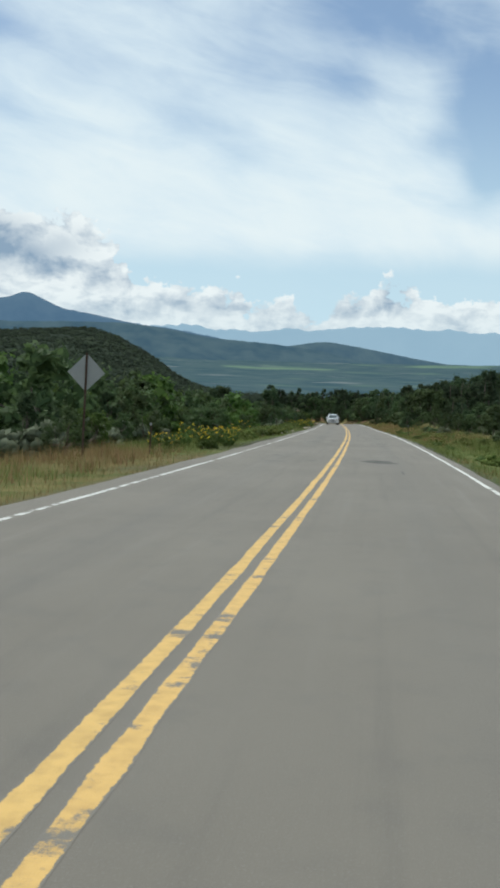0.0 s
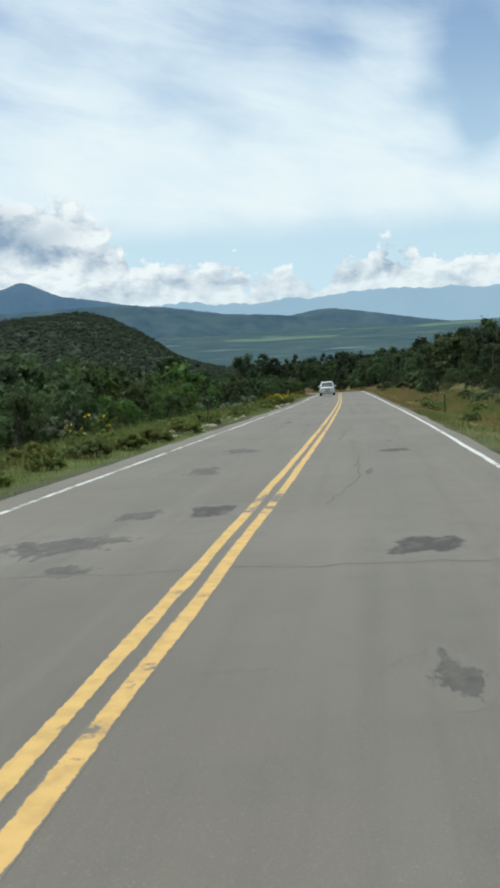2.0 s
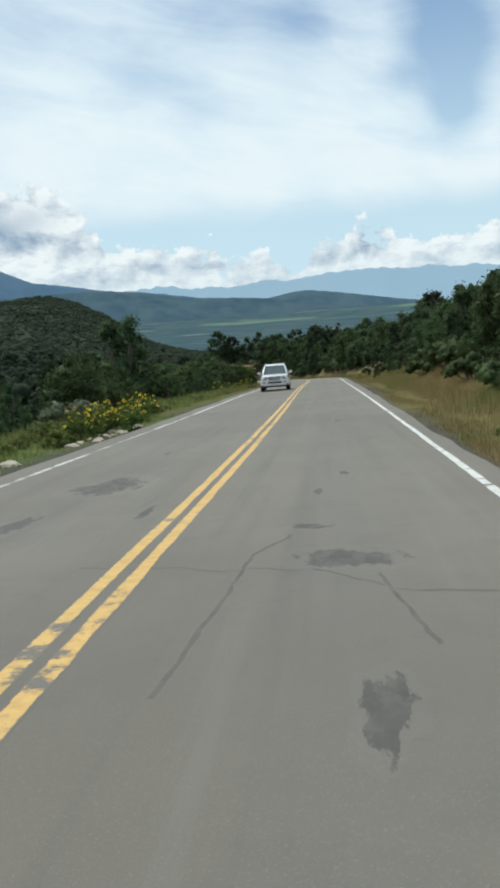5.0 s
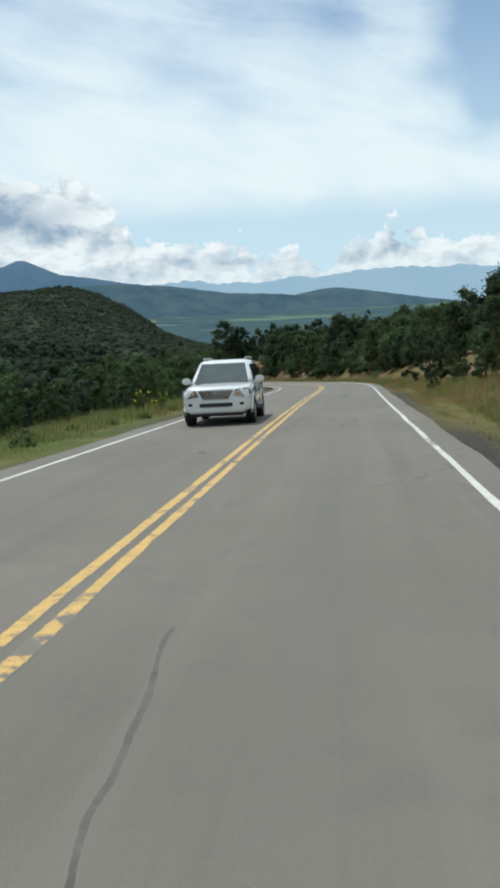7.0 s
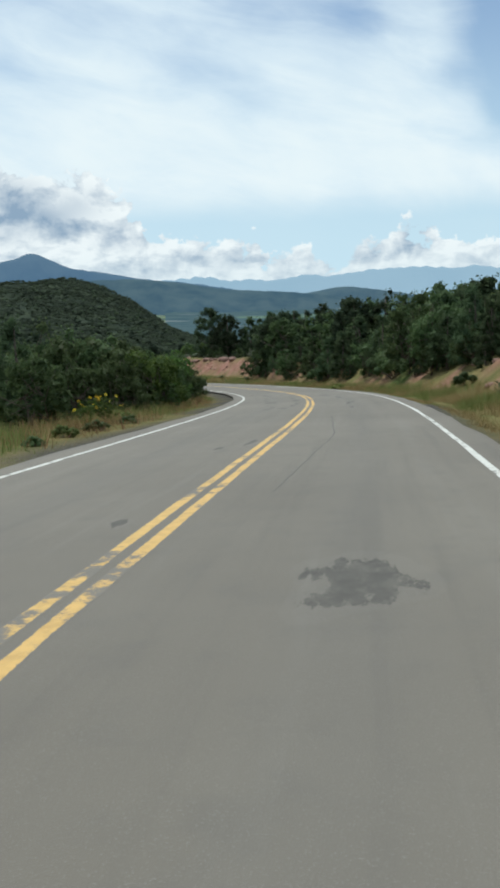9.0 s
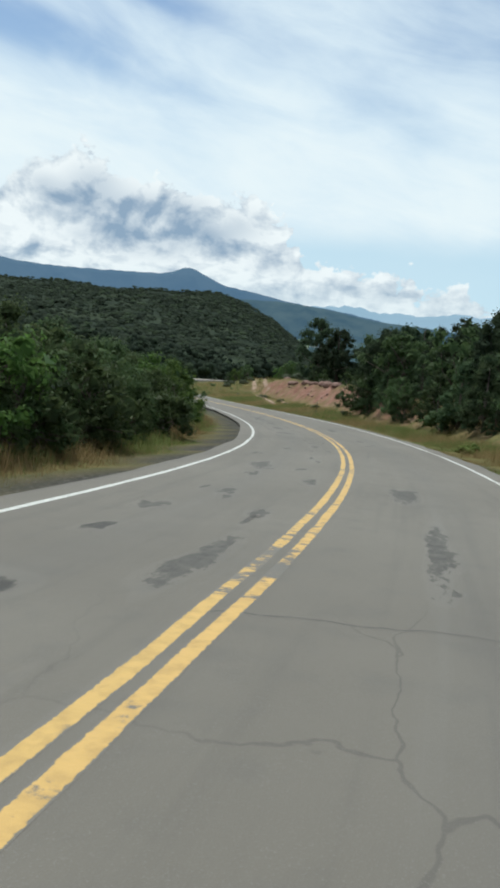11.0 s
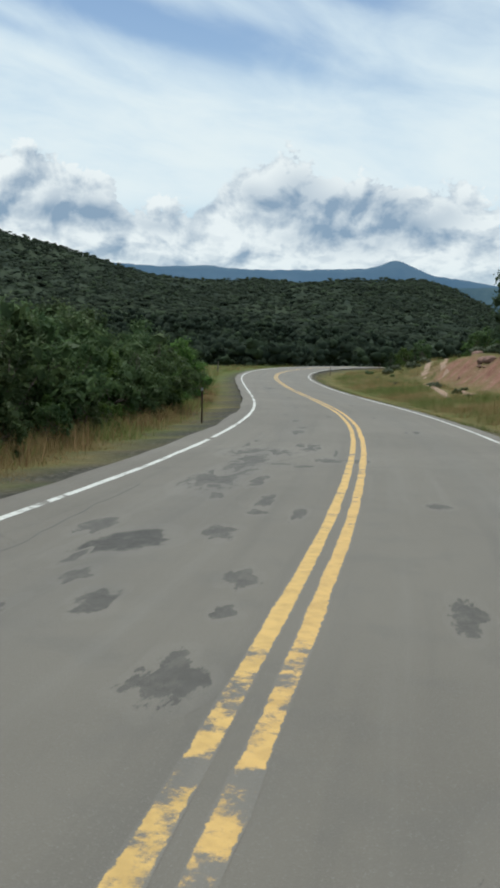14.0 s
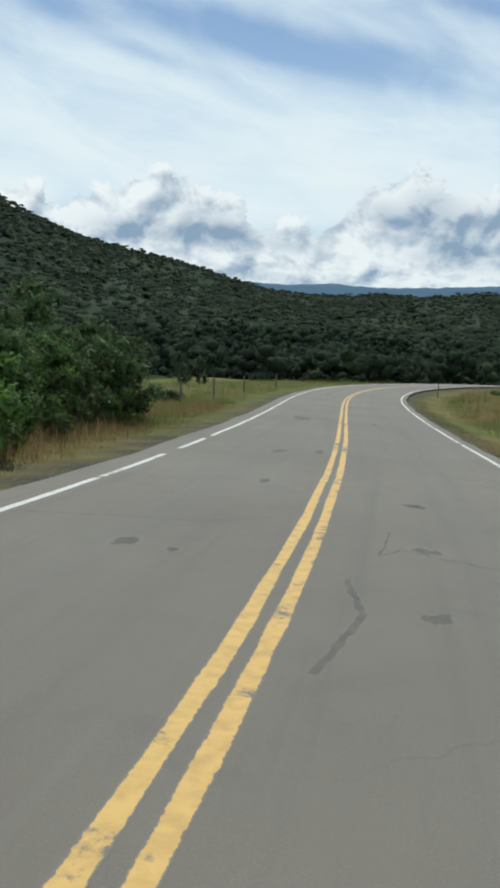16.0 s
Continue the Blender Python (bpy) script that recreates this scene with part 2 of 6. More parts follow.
def mat_tar(name, tone, ragged, k_run=1.0):
    """Dark binder lying in a broken film on the asphalt, frayed towards its rim."""
    m, nt, b = material(name, 0.8)
    under, grit = asphalt_colour(nt)
    n = tex(nt, 4.5, 6, 0.65)
    c = steps(nt, n, (0.3, tuple(tone * q for q in (1, 0.92, 0.80))), (0.75, tuple(tone * 1.7 * q for q in (1, 0.92, 0.80))))
    fray = tex(nt, 4.6, 8, 0.7, road_coords(nt, k_run, 1.6))
    there = ranged(nt, summed_nodes(nt, attribute(nt, "edge"), fray, ragged), 0.30 + ragged * 0.5, 0.44 + ragged * 0.5)
    holes = ranged(nt, tex(nt, 3.0, 6, 0.7, road_coords(nt, 1.3, 2.2)), 0.38, 0.53, 0.65, 1.0)
    nt.links.new(mixed(nt, mult(nt, there, holes), under, c), b.inputs["Base Color"])
    bump(nt, b, grit, 0.4, 0.01)
    return m


def mat_paint(name, colour, worn):
    m, nt, b = material(name, 0.7)
    wear = tex(nt, 3.2, 8, 0.72)
    scar = tex(nt, 0.35, 3)
    under, grit = asphalt_colour(nt)
    cross = tex(nt, 1.0, 6, 0.7, road_coords(nt, 3.5, 0.7))  # cracks and scuffs across the line
    gone = ranged(nt, summed_nodes(nt, summed_nodes(nt, wear, scar, 0.7), cross, 0.35), worn + 0.16, worn + 0.27)
    rim = ranged(nt, summed_nodes(nt, attribute(nt, "edge"), tex(nt, 15.0, 5, 0.7), 0.7), 0.46, 0.58, 1.0, 0.0)
    dirt = mixed(nt, ranged(nt, tex(nt, 9, 5), 0.35, 0.75, 0.0, 0.55), colour, tuple(q * 0.60 for q in colour))
    dirt = mixed(nt, ranged(nt, cross, 0.45, 0.75, 0.0, 0.5), dirt, tuple(q * 0.66 for q in colour))
    c = mixed(nt, gone, dirt, under)
    nt.links.new(mixed(nt, rim, c, under), b.inputs["Base Color"])
    bump(nt, b, grit, 0.4, 0.01)
    return m


def mat_ground():
    m, nt, b = material("ground_soil", 0.95)
    b.inputs["Specular IOR Level"].default_value = 0.05
    n1, n2, n3 = tex(nt, 0.11, 5), tex(nt, 0.9, 5), tex(nt, 9.0, 5, 0.65)
    grass = steps(nt, n2, (0.32, (0.070, 0.105, 0.030)), (0.55, (0.105, 0.130, 0.044)), (0.72, (0.165, 0.155, 0.065)))
    dry = steps(nt, n2, (0.3, (0.098, 0.102, 0.040)), (0.6, (0.165, 0.140, 0.060)), (0.75, (0.225, 0.180, 0.085)))
    c = mixed(nt, ranged(nt, summed_nodes(nt, n1, attribute(nt, "dryness"), 0.5), 0.62, 0.88), grass, dry)
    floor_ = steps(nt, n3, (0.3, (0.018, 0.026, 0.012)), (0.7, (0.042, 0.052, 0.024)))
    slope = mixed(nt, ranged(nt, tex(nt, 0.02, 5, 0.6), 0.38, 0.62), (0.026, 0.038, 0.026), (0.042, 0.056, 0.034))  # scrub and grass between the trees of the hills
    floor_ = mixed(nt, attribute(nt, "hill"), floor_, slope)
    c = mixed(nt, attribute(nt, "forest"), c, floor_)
    gravel = steps(nt, n3, (0.3, (0.035, 0.033, 0.030)), (0.55, (0.075, 0.071, 0.064)), (0.75, (0.17, 0.16, 0.14)))
    c = mixed(nt, attribute(nt, "gravel"), c, gravel)
    red = steps(nt, summed_nodes(nt, n3, tex(nt, 0.7, 4, 0.6, stretch=(1, 1, 2.5)), 0.6), (0.55, (0.105, 0.052, 0.040)), (0.75, (0.235, 0.118, 0.090)), (0.9, (0.29, 0.165, 0.128)), (1.0, (0.38, 0.26, 0.21)))
    c = mixed(nt, attribute(nt, "cut"), c, red)
    field = steps(nt, tex(nt, 0.0042, 3, 0.5, stretch=(0.7, 1.6, 1)), (0.40, (0.055, 0.085, 0.075)), (0.50, (0.10, 0.125, 0.105)), (0.56, (0.17, 0.25, 0.11)), (0.62, (0.10, 0.13, 0.11)), (0.72, (0.22, 0.22, 0.19)))
    c = mixed(nt, attribute(nt, "valley"), c, field)
    nt.links.new(c, b.inputs["Base Color"])
    bump(nt, b, n3, 0.7, 0.08)
    return m


def mat_leaf(name, dark, light, shift=0.5, gloss=0.55):
    m, nt, b = material(name, gloss)
    g = nt.nodes.new("ShaderNodeNewGeometry")
    info = nt.nodes.new("ShaderNodeObjectInfo")
    c = mixed(nt, g.outputs["Random Per Island"], dark, light)
    hue = nt.nodes.new("ShaderNodeHueSaturation")
    nt.links.new(ranged(nt, info.outputs["Random"], 0.0, 1.0, 0.485, 0.515), hue.inputs["Hue"])
    nt.links.new(ranged(nt, info.outputs["Random"], 0.0, 1.0, 0.75, 1.2), hue.inputs["Value"])
    nt.links.new(c, hue.inputs["Color"])
    nt.links.new(hue.outputs[0], b.inputs["Base Color"])
    b.inputs["Specular IOR Level"].default_value = 0.08
    tr = nt.nodes.new("ShaderNodeBsdfTranslucent")
    nt.links.new(hue.outputs[0], tr.inputs[0])
    mx = nt.nodes.new("ShaderNodeMixShader")
    mx.inputs[0].default_value = 0.42
    nt.links.new(b.outputs[0], mx.inputs[1])
    nt.links.new(tr.outputs[0], mx.inputs[2])
    nt.links.new(mx.outputs[0], nt.nodes["Material Output"].inputs[0])
    return m


def mat_bark(name="bark", dark=(0.06, 0.045, 0.035), light=(0.16, 0.13, 0.105)):
    m, nt, b = material(name, 0.92)
    n = tex(nt, 7.0, 6, 0.7, stretch=(3, 3, 0.6))
    nt.links.new(steps(nt, n, (0.35, dark), (0.7, light)), b.inputs["Base Color"])
    bump(nt, b, n, 0.8, 0.03)
    return m


def mat_plain(name, colour, rough=0.5, metal=0.0, vary=0.2, scale=6.0, coat=0.0):
    m, nt, b = material(name, rough)
    n = tex(nt, scale, 4)
    nt.links.new(mixed(nt, ranged(nt, n, 0.3, 0.75, 0.0, vary), colour, tuple(q * 0.6 for q in colour)), b.inputs["Base Color"])
    b.inputs["Metallic"].default_value = metal
    b.inputs["Coat Weight"].default_value = coat
    return m


def mat_hazed(name, low, high, air, amount, scale=0.004):
    """Backdrop of distant slopes: woods and clearings, under aerial haze mixed in as emission."""
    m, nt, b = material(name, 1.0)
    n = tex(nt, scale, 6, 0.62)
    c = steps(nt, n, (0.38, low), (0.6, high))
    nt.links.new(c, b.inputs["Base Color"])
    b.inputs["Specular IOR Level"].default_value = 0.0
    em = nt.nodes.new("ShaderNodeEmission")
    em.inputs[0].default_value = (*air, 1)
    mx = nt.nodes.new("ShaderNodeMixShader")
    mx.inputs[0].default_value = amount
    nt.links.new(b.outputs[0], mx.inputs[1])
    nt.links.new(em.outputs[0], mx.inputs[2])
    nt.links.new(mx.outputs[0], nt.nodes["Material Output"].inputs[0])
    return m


ASPHALT = mat_asphalt()
TAR, PATCH, SEAL = mat_tar("tar", 0.058, 2.3, 0.7), mat_tar("patched_asphalt", 0.036, 0.8), mat_tar("crack_sealer", 0.070, 0.9)
YELLOW = mat_paint("yellow_road_paint", (0.60, 0.385, 0.12), 0.93)
YELLOW_WORN = mat_paint("worn_yellow_road_paint", (0.60, 0.38, 0.12), 0.925)
WHITE = mat_paint("white_road_paint", (0.62, 0.62, 0.58), 0.94)
WHITE_WORN = mat_paint("worn_white_road_paint", (0.60, 0.60, 0.57), 0.84)
GROUND = mat_ground()
BARK = mat_bark()
OAK = mat_leaf("oak_leaf", (0.061, 0.093, 0.040), (0.101, 0.145, 0.060))
BRIGHT = mat_leaf("bright_leaf", (0.060, 0.105, 0.028), (0.120, 0.190, 0.050))
JUNIPER = mat_leaf("juniper_needle", (0.058, 0.088, 0.047), (0.090, 0.130, 0.063), gloss=0.85)
PINE = mat_leaf("pine_needle", (0.042, 0.063, 0.038), (0.062, 0.088, 0.048), gloss=0.85)
SAGE = mat_leaf("sage_leaf", (0.10, 0.12, 0.075), (0.20, 0.23, 0.155), gloss=0.8)
# bluish, lifted base colours put some distance haze into the woods
WOODS = mat_leaf("hazed_far_foliage", (0.040, 0.058, 0.041), (0.055, 0.076, 0.050), gloss=0.95)
GRASS = mat_leaf("grass_blade", (0.080, 0.115, 0.034), (0.165, 0.205, 0.062), gloss=0.7)
STRAW = mat_leaf("straw_blade", (0.130, 0.108, 0.045), (0.275, 0.205, 0.092), gloss=0.75)
BRUSH = mat_leaf("brush_leaf", (0.095, 0.130, 0.034), (0.175, 0.205, 0.058), gloss=0.75)
WEED = mat_leaf("weed_leaf", (0.078, 0.118, 0.036), (0.145, 0.190, 0.062), gloss=0.7)
PETAL = mat_leaf("yellow_petal", (0.62, 0.42, 0.02), (0.80, 0.60, 0.05))
STEM = mat_leaf("green_stem", (0.07, 0.11, 0.03), (0.12, 0.17, 0.05))
RUST = mat_plain("rusty_steel", (0.085, 0.052, 0.038), 0.85, 0.3, 0.6, 9)
BACK = mat_plain("bare_aluminium", (0.30, 0.31, 0.31), 0.55, 0.55, 0.15)
POSTWOOD = mat_bark("weathered_wood", (0.09, 0.075, 0.06), (0.22, 0.19, 0.155))
STONE = mat_plain("pale_stone", (0.42, 0.36, 0.29), 0.9, 0.0, 0.6, 3)
REDROCK = mat_plain("red_rock", (0.24, 0.14, 0.11), 0.9, 0.0, 0.6, 2)


# ---- building helpers ----
def part(name, bm, mat, parent=None, label="", smooth=False):
    me = bpy.data.meshes.new(name)
    bm.to_mesh(me)
    bm.free()
    return hang(name, me, mat, parent, label, smooth)


def hang(name, me, mat, parent=None, label="", smooth=False):
    if mat and not me.materials:
        me.materials.append(mat)
    if smooth:
        me.polygons.foreach_set("use_smooth", np.ones(len(me.polygons), bool))
    ob = new(name, me)
    ob.parent = parent
    return tagged(ob, label)


def sheet(name, verts, faces, mat=None, smooth=False, **layers):
    """A mesh from arrays: faces of three or four corners."""
    verts, faces = np.asarray(verts, np.float32), np.asarray(faces, np.int32)
    me = bpy.data.meshes.new(name)
    k = faces.shape[1]
    me.vertices.add(len(verts))
    me.vertices.foreach_set("co", verts.ravel())
    me.loops.add(faces.size)
    me.loops.foreach_set("vertex_index", faces.ravel())
    me.polygons.add(len(faces))
    me.polygons.foreach_set("loop_start", np.arange(0, faces.size, k, dtype=np.int32))
    me.update(calc_edges=True)
    if smooth:
        me.polygons.foreach_set("use_smooth", np.ones(len(faces), bool))
    for key, values in layers.items():
        me.attributes.new(key, "FLOAT", "POINT").data.foreach_set("value", np.asarray(values, np.float32).ravel())
    if mat:
        me.materials.append(mat)
    return me


def grid_faces(n, m):
    i, j = np.meshgrid(np.arange(n - 1), np.arange(m - 1), indexing="ij")
    q = (i * m + j).ravel()
    return np.stack([q, q + m, q + m + 1, q + 1], 1)


def box(bm, size, m=None, bevel=0.0):
    got = bmesh.ops.create_cube(bm, size=1.0, matrix=(m or Matrix()) @ Matrix.Diagonal((*size, 1)))
    if bevel:
        edges = list({e for v in got["verts"] for e in v.link_edges})
        bmesh.ops.bevel(bm, geom=edges, offset=bevel, segments=2, affect="EDGES", clamp_overlap=True)


def tube(bm, pts, radii, sides=7):
    """A tapering round limb along points."""
    rings = []
    for k, (p, r) in enumerate(zip(pts, radii)):
        ahead = (Vector(pts[min(k + 1, len(pts) - 1)]) - Vector(pts[max(k - 1, 0)])).normalized()
        turn = ahead.to_track_quat("Z", "Y").to_matrix()
        rings.append([bm.verts.new(Vector(p) + turn @ Vector((r * math.cos(2 * math.pi * j / sides), r * math.sin(2 * math.pi * j / sides), 0))) for j in range(sides)])
    for u, v in zip(rings, rings[1:]):
        for j in range(sides):
            bm.faces.new((u[j], u[(j + 1) % sides], v[(j + 1) % sides], v[j]))
    bm.faces.new(rings[0][::-1])
    bm.faces.new(rings[-1])


def smooth01(v, lo, hi):
    q = np.clip((np.asarray(v, float) - lo) / (hi - lo), 0, 1)
    return q * q * (3 - 2 * q)


def wavy(x, y, seed, scale, octaves=4):
    """Soft noise from rotated sines, about -1 to 1."""
    rng = np.random.RandomState(seed)
    out, amp, total = 0.0, 1.0, 0.0
    for k in range(octaves):
        for _ in range(3):
            th, ph = rng.uniform(0, 6.28, 2)
            f = 6.28 / scale * (1.9**k) * rng.uniform(0.7, 1.3)
            out = out + amp / 3 * np.sin(f * (x * math.cos(th) + y * math.sin(th)) + ph + 1.3 * np.sin(f * 0.6 * (y * math.cos(th) - x * math.sin(th))))
        total += amp
        amp *= 0.55
    return out / total * 1.6


# ---- the road's line: curvature (1/km, to the left), grade and bank (per mille, per cent) along its length ----
S = np.arange(-60.0, 520.5, 0.5)
KAP = np.interp(S, [0, 60, 100, 120, 140, 160, 180, 200, 220, 240, 260, 280, 300, 312, 330, 372, 392, 520],
                [0.982, 0.433, 0.184, 0.422, -0.277, -0.808, 4.461, 7.695, 6.457, 5.595, 6.142, 0.885, -0.998, -10, -21, -21, -3, -1]) / 1000
GRADE = np.interp(S, [0, 40, 80, 120, 160, 200, 240, 280, 300, 320, 340, 360, 520], [0, -1.58, -6.2, -0.53, -6.47, -16.06, -1.4, 14.58, 36, 52, 44, 16, 4]) / 1000
BANK = np.interp(S, [0, 40, 80, 120, 160, 200, 240, 280, 320, 400], [-0.08, 0.07, 0.31, -0.36, -1.70, -2.06, -2.05, 0.72, 0.5, 1.5]) / 100


def summed(v):
    c = np.cumsum(v) * 0.5
    return c - np.interp(0, S, c)


TH = summed(KAP)
RX, RY, RZ = summed(-np.sin(TH)), summed(np.cos(TH)), summed(GRADE)


def on_road(s, o, up=0.0):
    """Places s metres along the road and o metres to the right of its yellow line."""
    th = np.interp(s, S, TH)
    flat = np.clip(o, -4.3, 4.3)
    return np.stack([np.interp(s, S, RX) + o * np.cos(th), np.interp(s, S, RY) + o * np.sin(th), np.interp(s, S, RZ) - flat * np.interp(s, S, BANK) + up], -1)


def nearest(x, y):
    """Along and across the road for points of the plan."""
    x, y = np.ravel(x), np.ravel(y)
    s, o = np.empty(len(x)), np.empty(len(x))
    ks = np.arange(0, len(S), 4)
    for a0 in range(0, len(x), 20000):
        u, v = x[a0:a0 + 20000], y[a0:a0 + 20000]
        k = ks[((u[:, None] - RX[ks]) ** 2 + (v[:, None] - RY[ks]) ** 2).argmin(1)]
        along = (v - RY[k]) * np.cos(TH[k]) - (u - RX[k]) * np.sin(TH[k])
        s[a0:a0 + 20000] = S[k] + np.clip(along, -2, 2)
        o[a0:a0 + 20000] = (u - RX[k]) * np.cos(TH[k]) + (v - RY[k]) * np.sin(TH[k])
        far = np.hypot(u - RX[k], v - RY[k])
        o[a0:a0 + 20000] = np.where(np.abs(o[a0:a0 + 20000]) < far * 0.7, np.where(o[a0:a0 + 20000] < 0, -far, far), o[a0:a0 + 20000])
    return s, o


# ---- the lie of the land ----
CX, CY = -8.0, 170.0  # the middle of the walk, from which the hills are laid out
HILL_AZ = [-180, -60, -20, 4, 10, 13.5, 15.1, 16.9, 18, 19.3, 21, 22, 23.5, 25, 27, 31, 35.6, 37.5, 40.3, 43.7, 45.4, 47, 48.7, 50.5, 52.6, 54.5, 57, 62, 75, 100, 130, 180]
HILL_EL = [0, 0, 0, 0.3, 1.1, 1.7, 2.1, 2.7, 3.5, 4.4, 5.2, 5.6, 5.98, 6.08, 5.93, 5.67, 5.65, 5.72, 6.05, 6.4, 6.7, 7.0, 7.22, 7.85, 8.65, 9.4, 10.5, 12.1, 13.0, 9, 3, 0]
HILL_R = [900, 900, 900, 1300, 1400, 1400, 1350, 1320, 1300, 1300, 1250, 1250, 1240, 1220, 1180, 1100, 1010, 980, 945, 885, 845, 815, 785, 755, 725, 702, 676, 640, 600, 600, 700, 900]


def right_bank(s, o):
    """The slope that rises on the right of the road, cut back along the inside of the straight and beyond the bend,
    and easing into a grassy shoulder where the dirt track climbs it."""
    toe = np.interp(s, [0, 60, 110, 150, 200, 225, 245, 255, 265, 275, 290, 299, 306, 325, 340, 352], [10, 10, 8.0, 7.2, 8.0, 9.2, 9.6, 10.0, 12, 13, 13.4, 13.4, 10.5, 8.5, 14, 30])
    high = np.interp(s, [0, 60, 100, 140, 175, 210, 235, 260, 299, 306, 320, 336, 352], [0, 0, 0.4, 1.8, 2.2, 1.8, 2.0, 2.8, 2.9, 2.1, 1.9, 1.3, 0])
    width = np.interp(s, [0, 140, 210, 250, 299, 307, 325, 352], [3.0, 4.0, 3.4, 3.6, 3.5, 8.0, 9.5, 12])
    face = smooth01(o, toe, toe + width)
    foot = 0.55 * smooth01(o, 6.5, 13) * np.interp(s, [245, 268, 300, 320], [0, 1, 1, 0.3])
    rise = np.clip(o - toe - 5, 0, 60) * np.interp(s, [0, 90, 140, 200, 300, 360], [0.0, 0.01, 0.07, 0.05, 0.06, 0.0])
    return face * high + rise + foot, face


def face_of(s, o):
    _, face = right_bank(s, o)
    return (o > 0) * face * np.clip(1.6 - face, 0, 1) * np.interp(s, [100, 140, 320, 345], [0, 1, 1, 0])


def height(x, y):
    shape = np.shape(x)
    x, y = np.ravel(np.asarray(x, float)), np.ravel(np.asarray(y, float))
    s, o = nearest(x, y)
    d = np.abs(o)
    road_z = np.interp(s, S, RZ) - np.clip(o, -4.3, 4.3) * np.interp(s, S, BANK)
    edge = np.where(d < 4.15, -0.10, -0.10 - 0.10 * smooth01(d, 4.15, 5.2))
    lump = wavy(x, y, 3, 9.0) * 0.10 * smooth01(d, 4.8, 7.5) + wavy(x, y, 5, 45.0) * 0.9 * smooth01(d, 14, 40)
    drop = np.interp(s, [-60, 100, 165, 200, 262, 285, 340], [1.0, 1.0, 0.75, 0.55, 0.5, 0.25, 0.15])
    left = -drop * (0.7 * smooth01(d, 8, 13) + 2.6 * smooth01(d, 11, 30) + 2.5 * smooth01(d, 30, 90))
    bank, _ = right_bank(s, o)
    ditch = -0.25 * smooth01(d, 4.6, 6.2) * (1 - smooth01(d, 6.2, 8.0))
    lump = lump + wavy(x, y, 14, 3.4) * 0.42 * face_of(s, o)
    local = road_z + edge + lump + np.where(o < 0, left, bank + ditch)
    r = np.hypot(x - CX, y - CY)
    az = np.degrees(np.arctan2(-(x - CX), y - CY))
    base_el = np.interp(r, [0, 250, 1000, 1600, 3300, 6000], [0, 0.1, 1.4, 2.3, 3.7, 3.8]) * smooth01(np.abs(az - 15), 110, 60)
    base = r * np.tan(np.radians(base_el))
    crest, cr = np.interp(az, HILL_AZ, HILL_EL), np.interp(az, HILL_AZ, HILL_R)
    up = np.clip((r - 190) / (cr - 190), 0, 1)
    body = np.where(r < cr, up**1.25 * (1.6 - 0.6 * up), np.clip(1 - (r - cr) / (0.9 * cr), 0, 1) ** 1.5)
    hill = np.tan(np.radians(crest)) * cr * body + wavy(x, y, 11, 260.0) * 7 * smooth01(r, 250, 600) * smooth01(crest, 1, 4) * (1 - 0.8 * smooth01(up, 0.8, 1.0) * (r < cr))
    far = np.maximum(base, hill) - 4.5 * smooth01(r, 130, 200) * (1 - smooth01(r, 300, 600)) * smooth01(az, 0, 20)
    w = smooth01(d, 45, 150)
    return (local * (1 - w) + far * w).reshape(shape)


def spread(lo, hi, step, end, growth=1.075):
    mid = list(np.arange(lo, hi + step / 2, step))
    q, g = [], step
    v = hi
    while v < end:
        g *= growth
        v += g
        q.append(v)
    p, g, v = [], step, lo
    while v > -end:
        g *= growth
        v -= g
        p.append(v)
    return np.array(p[::-1] + mid + q)


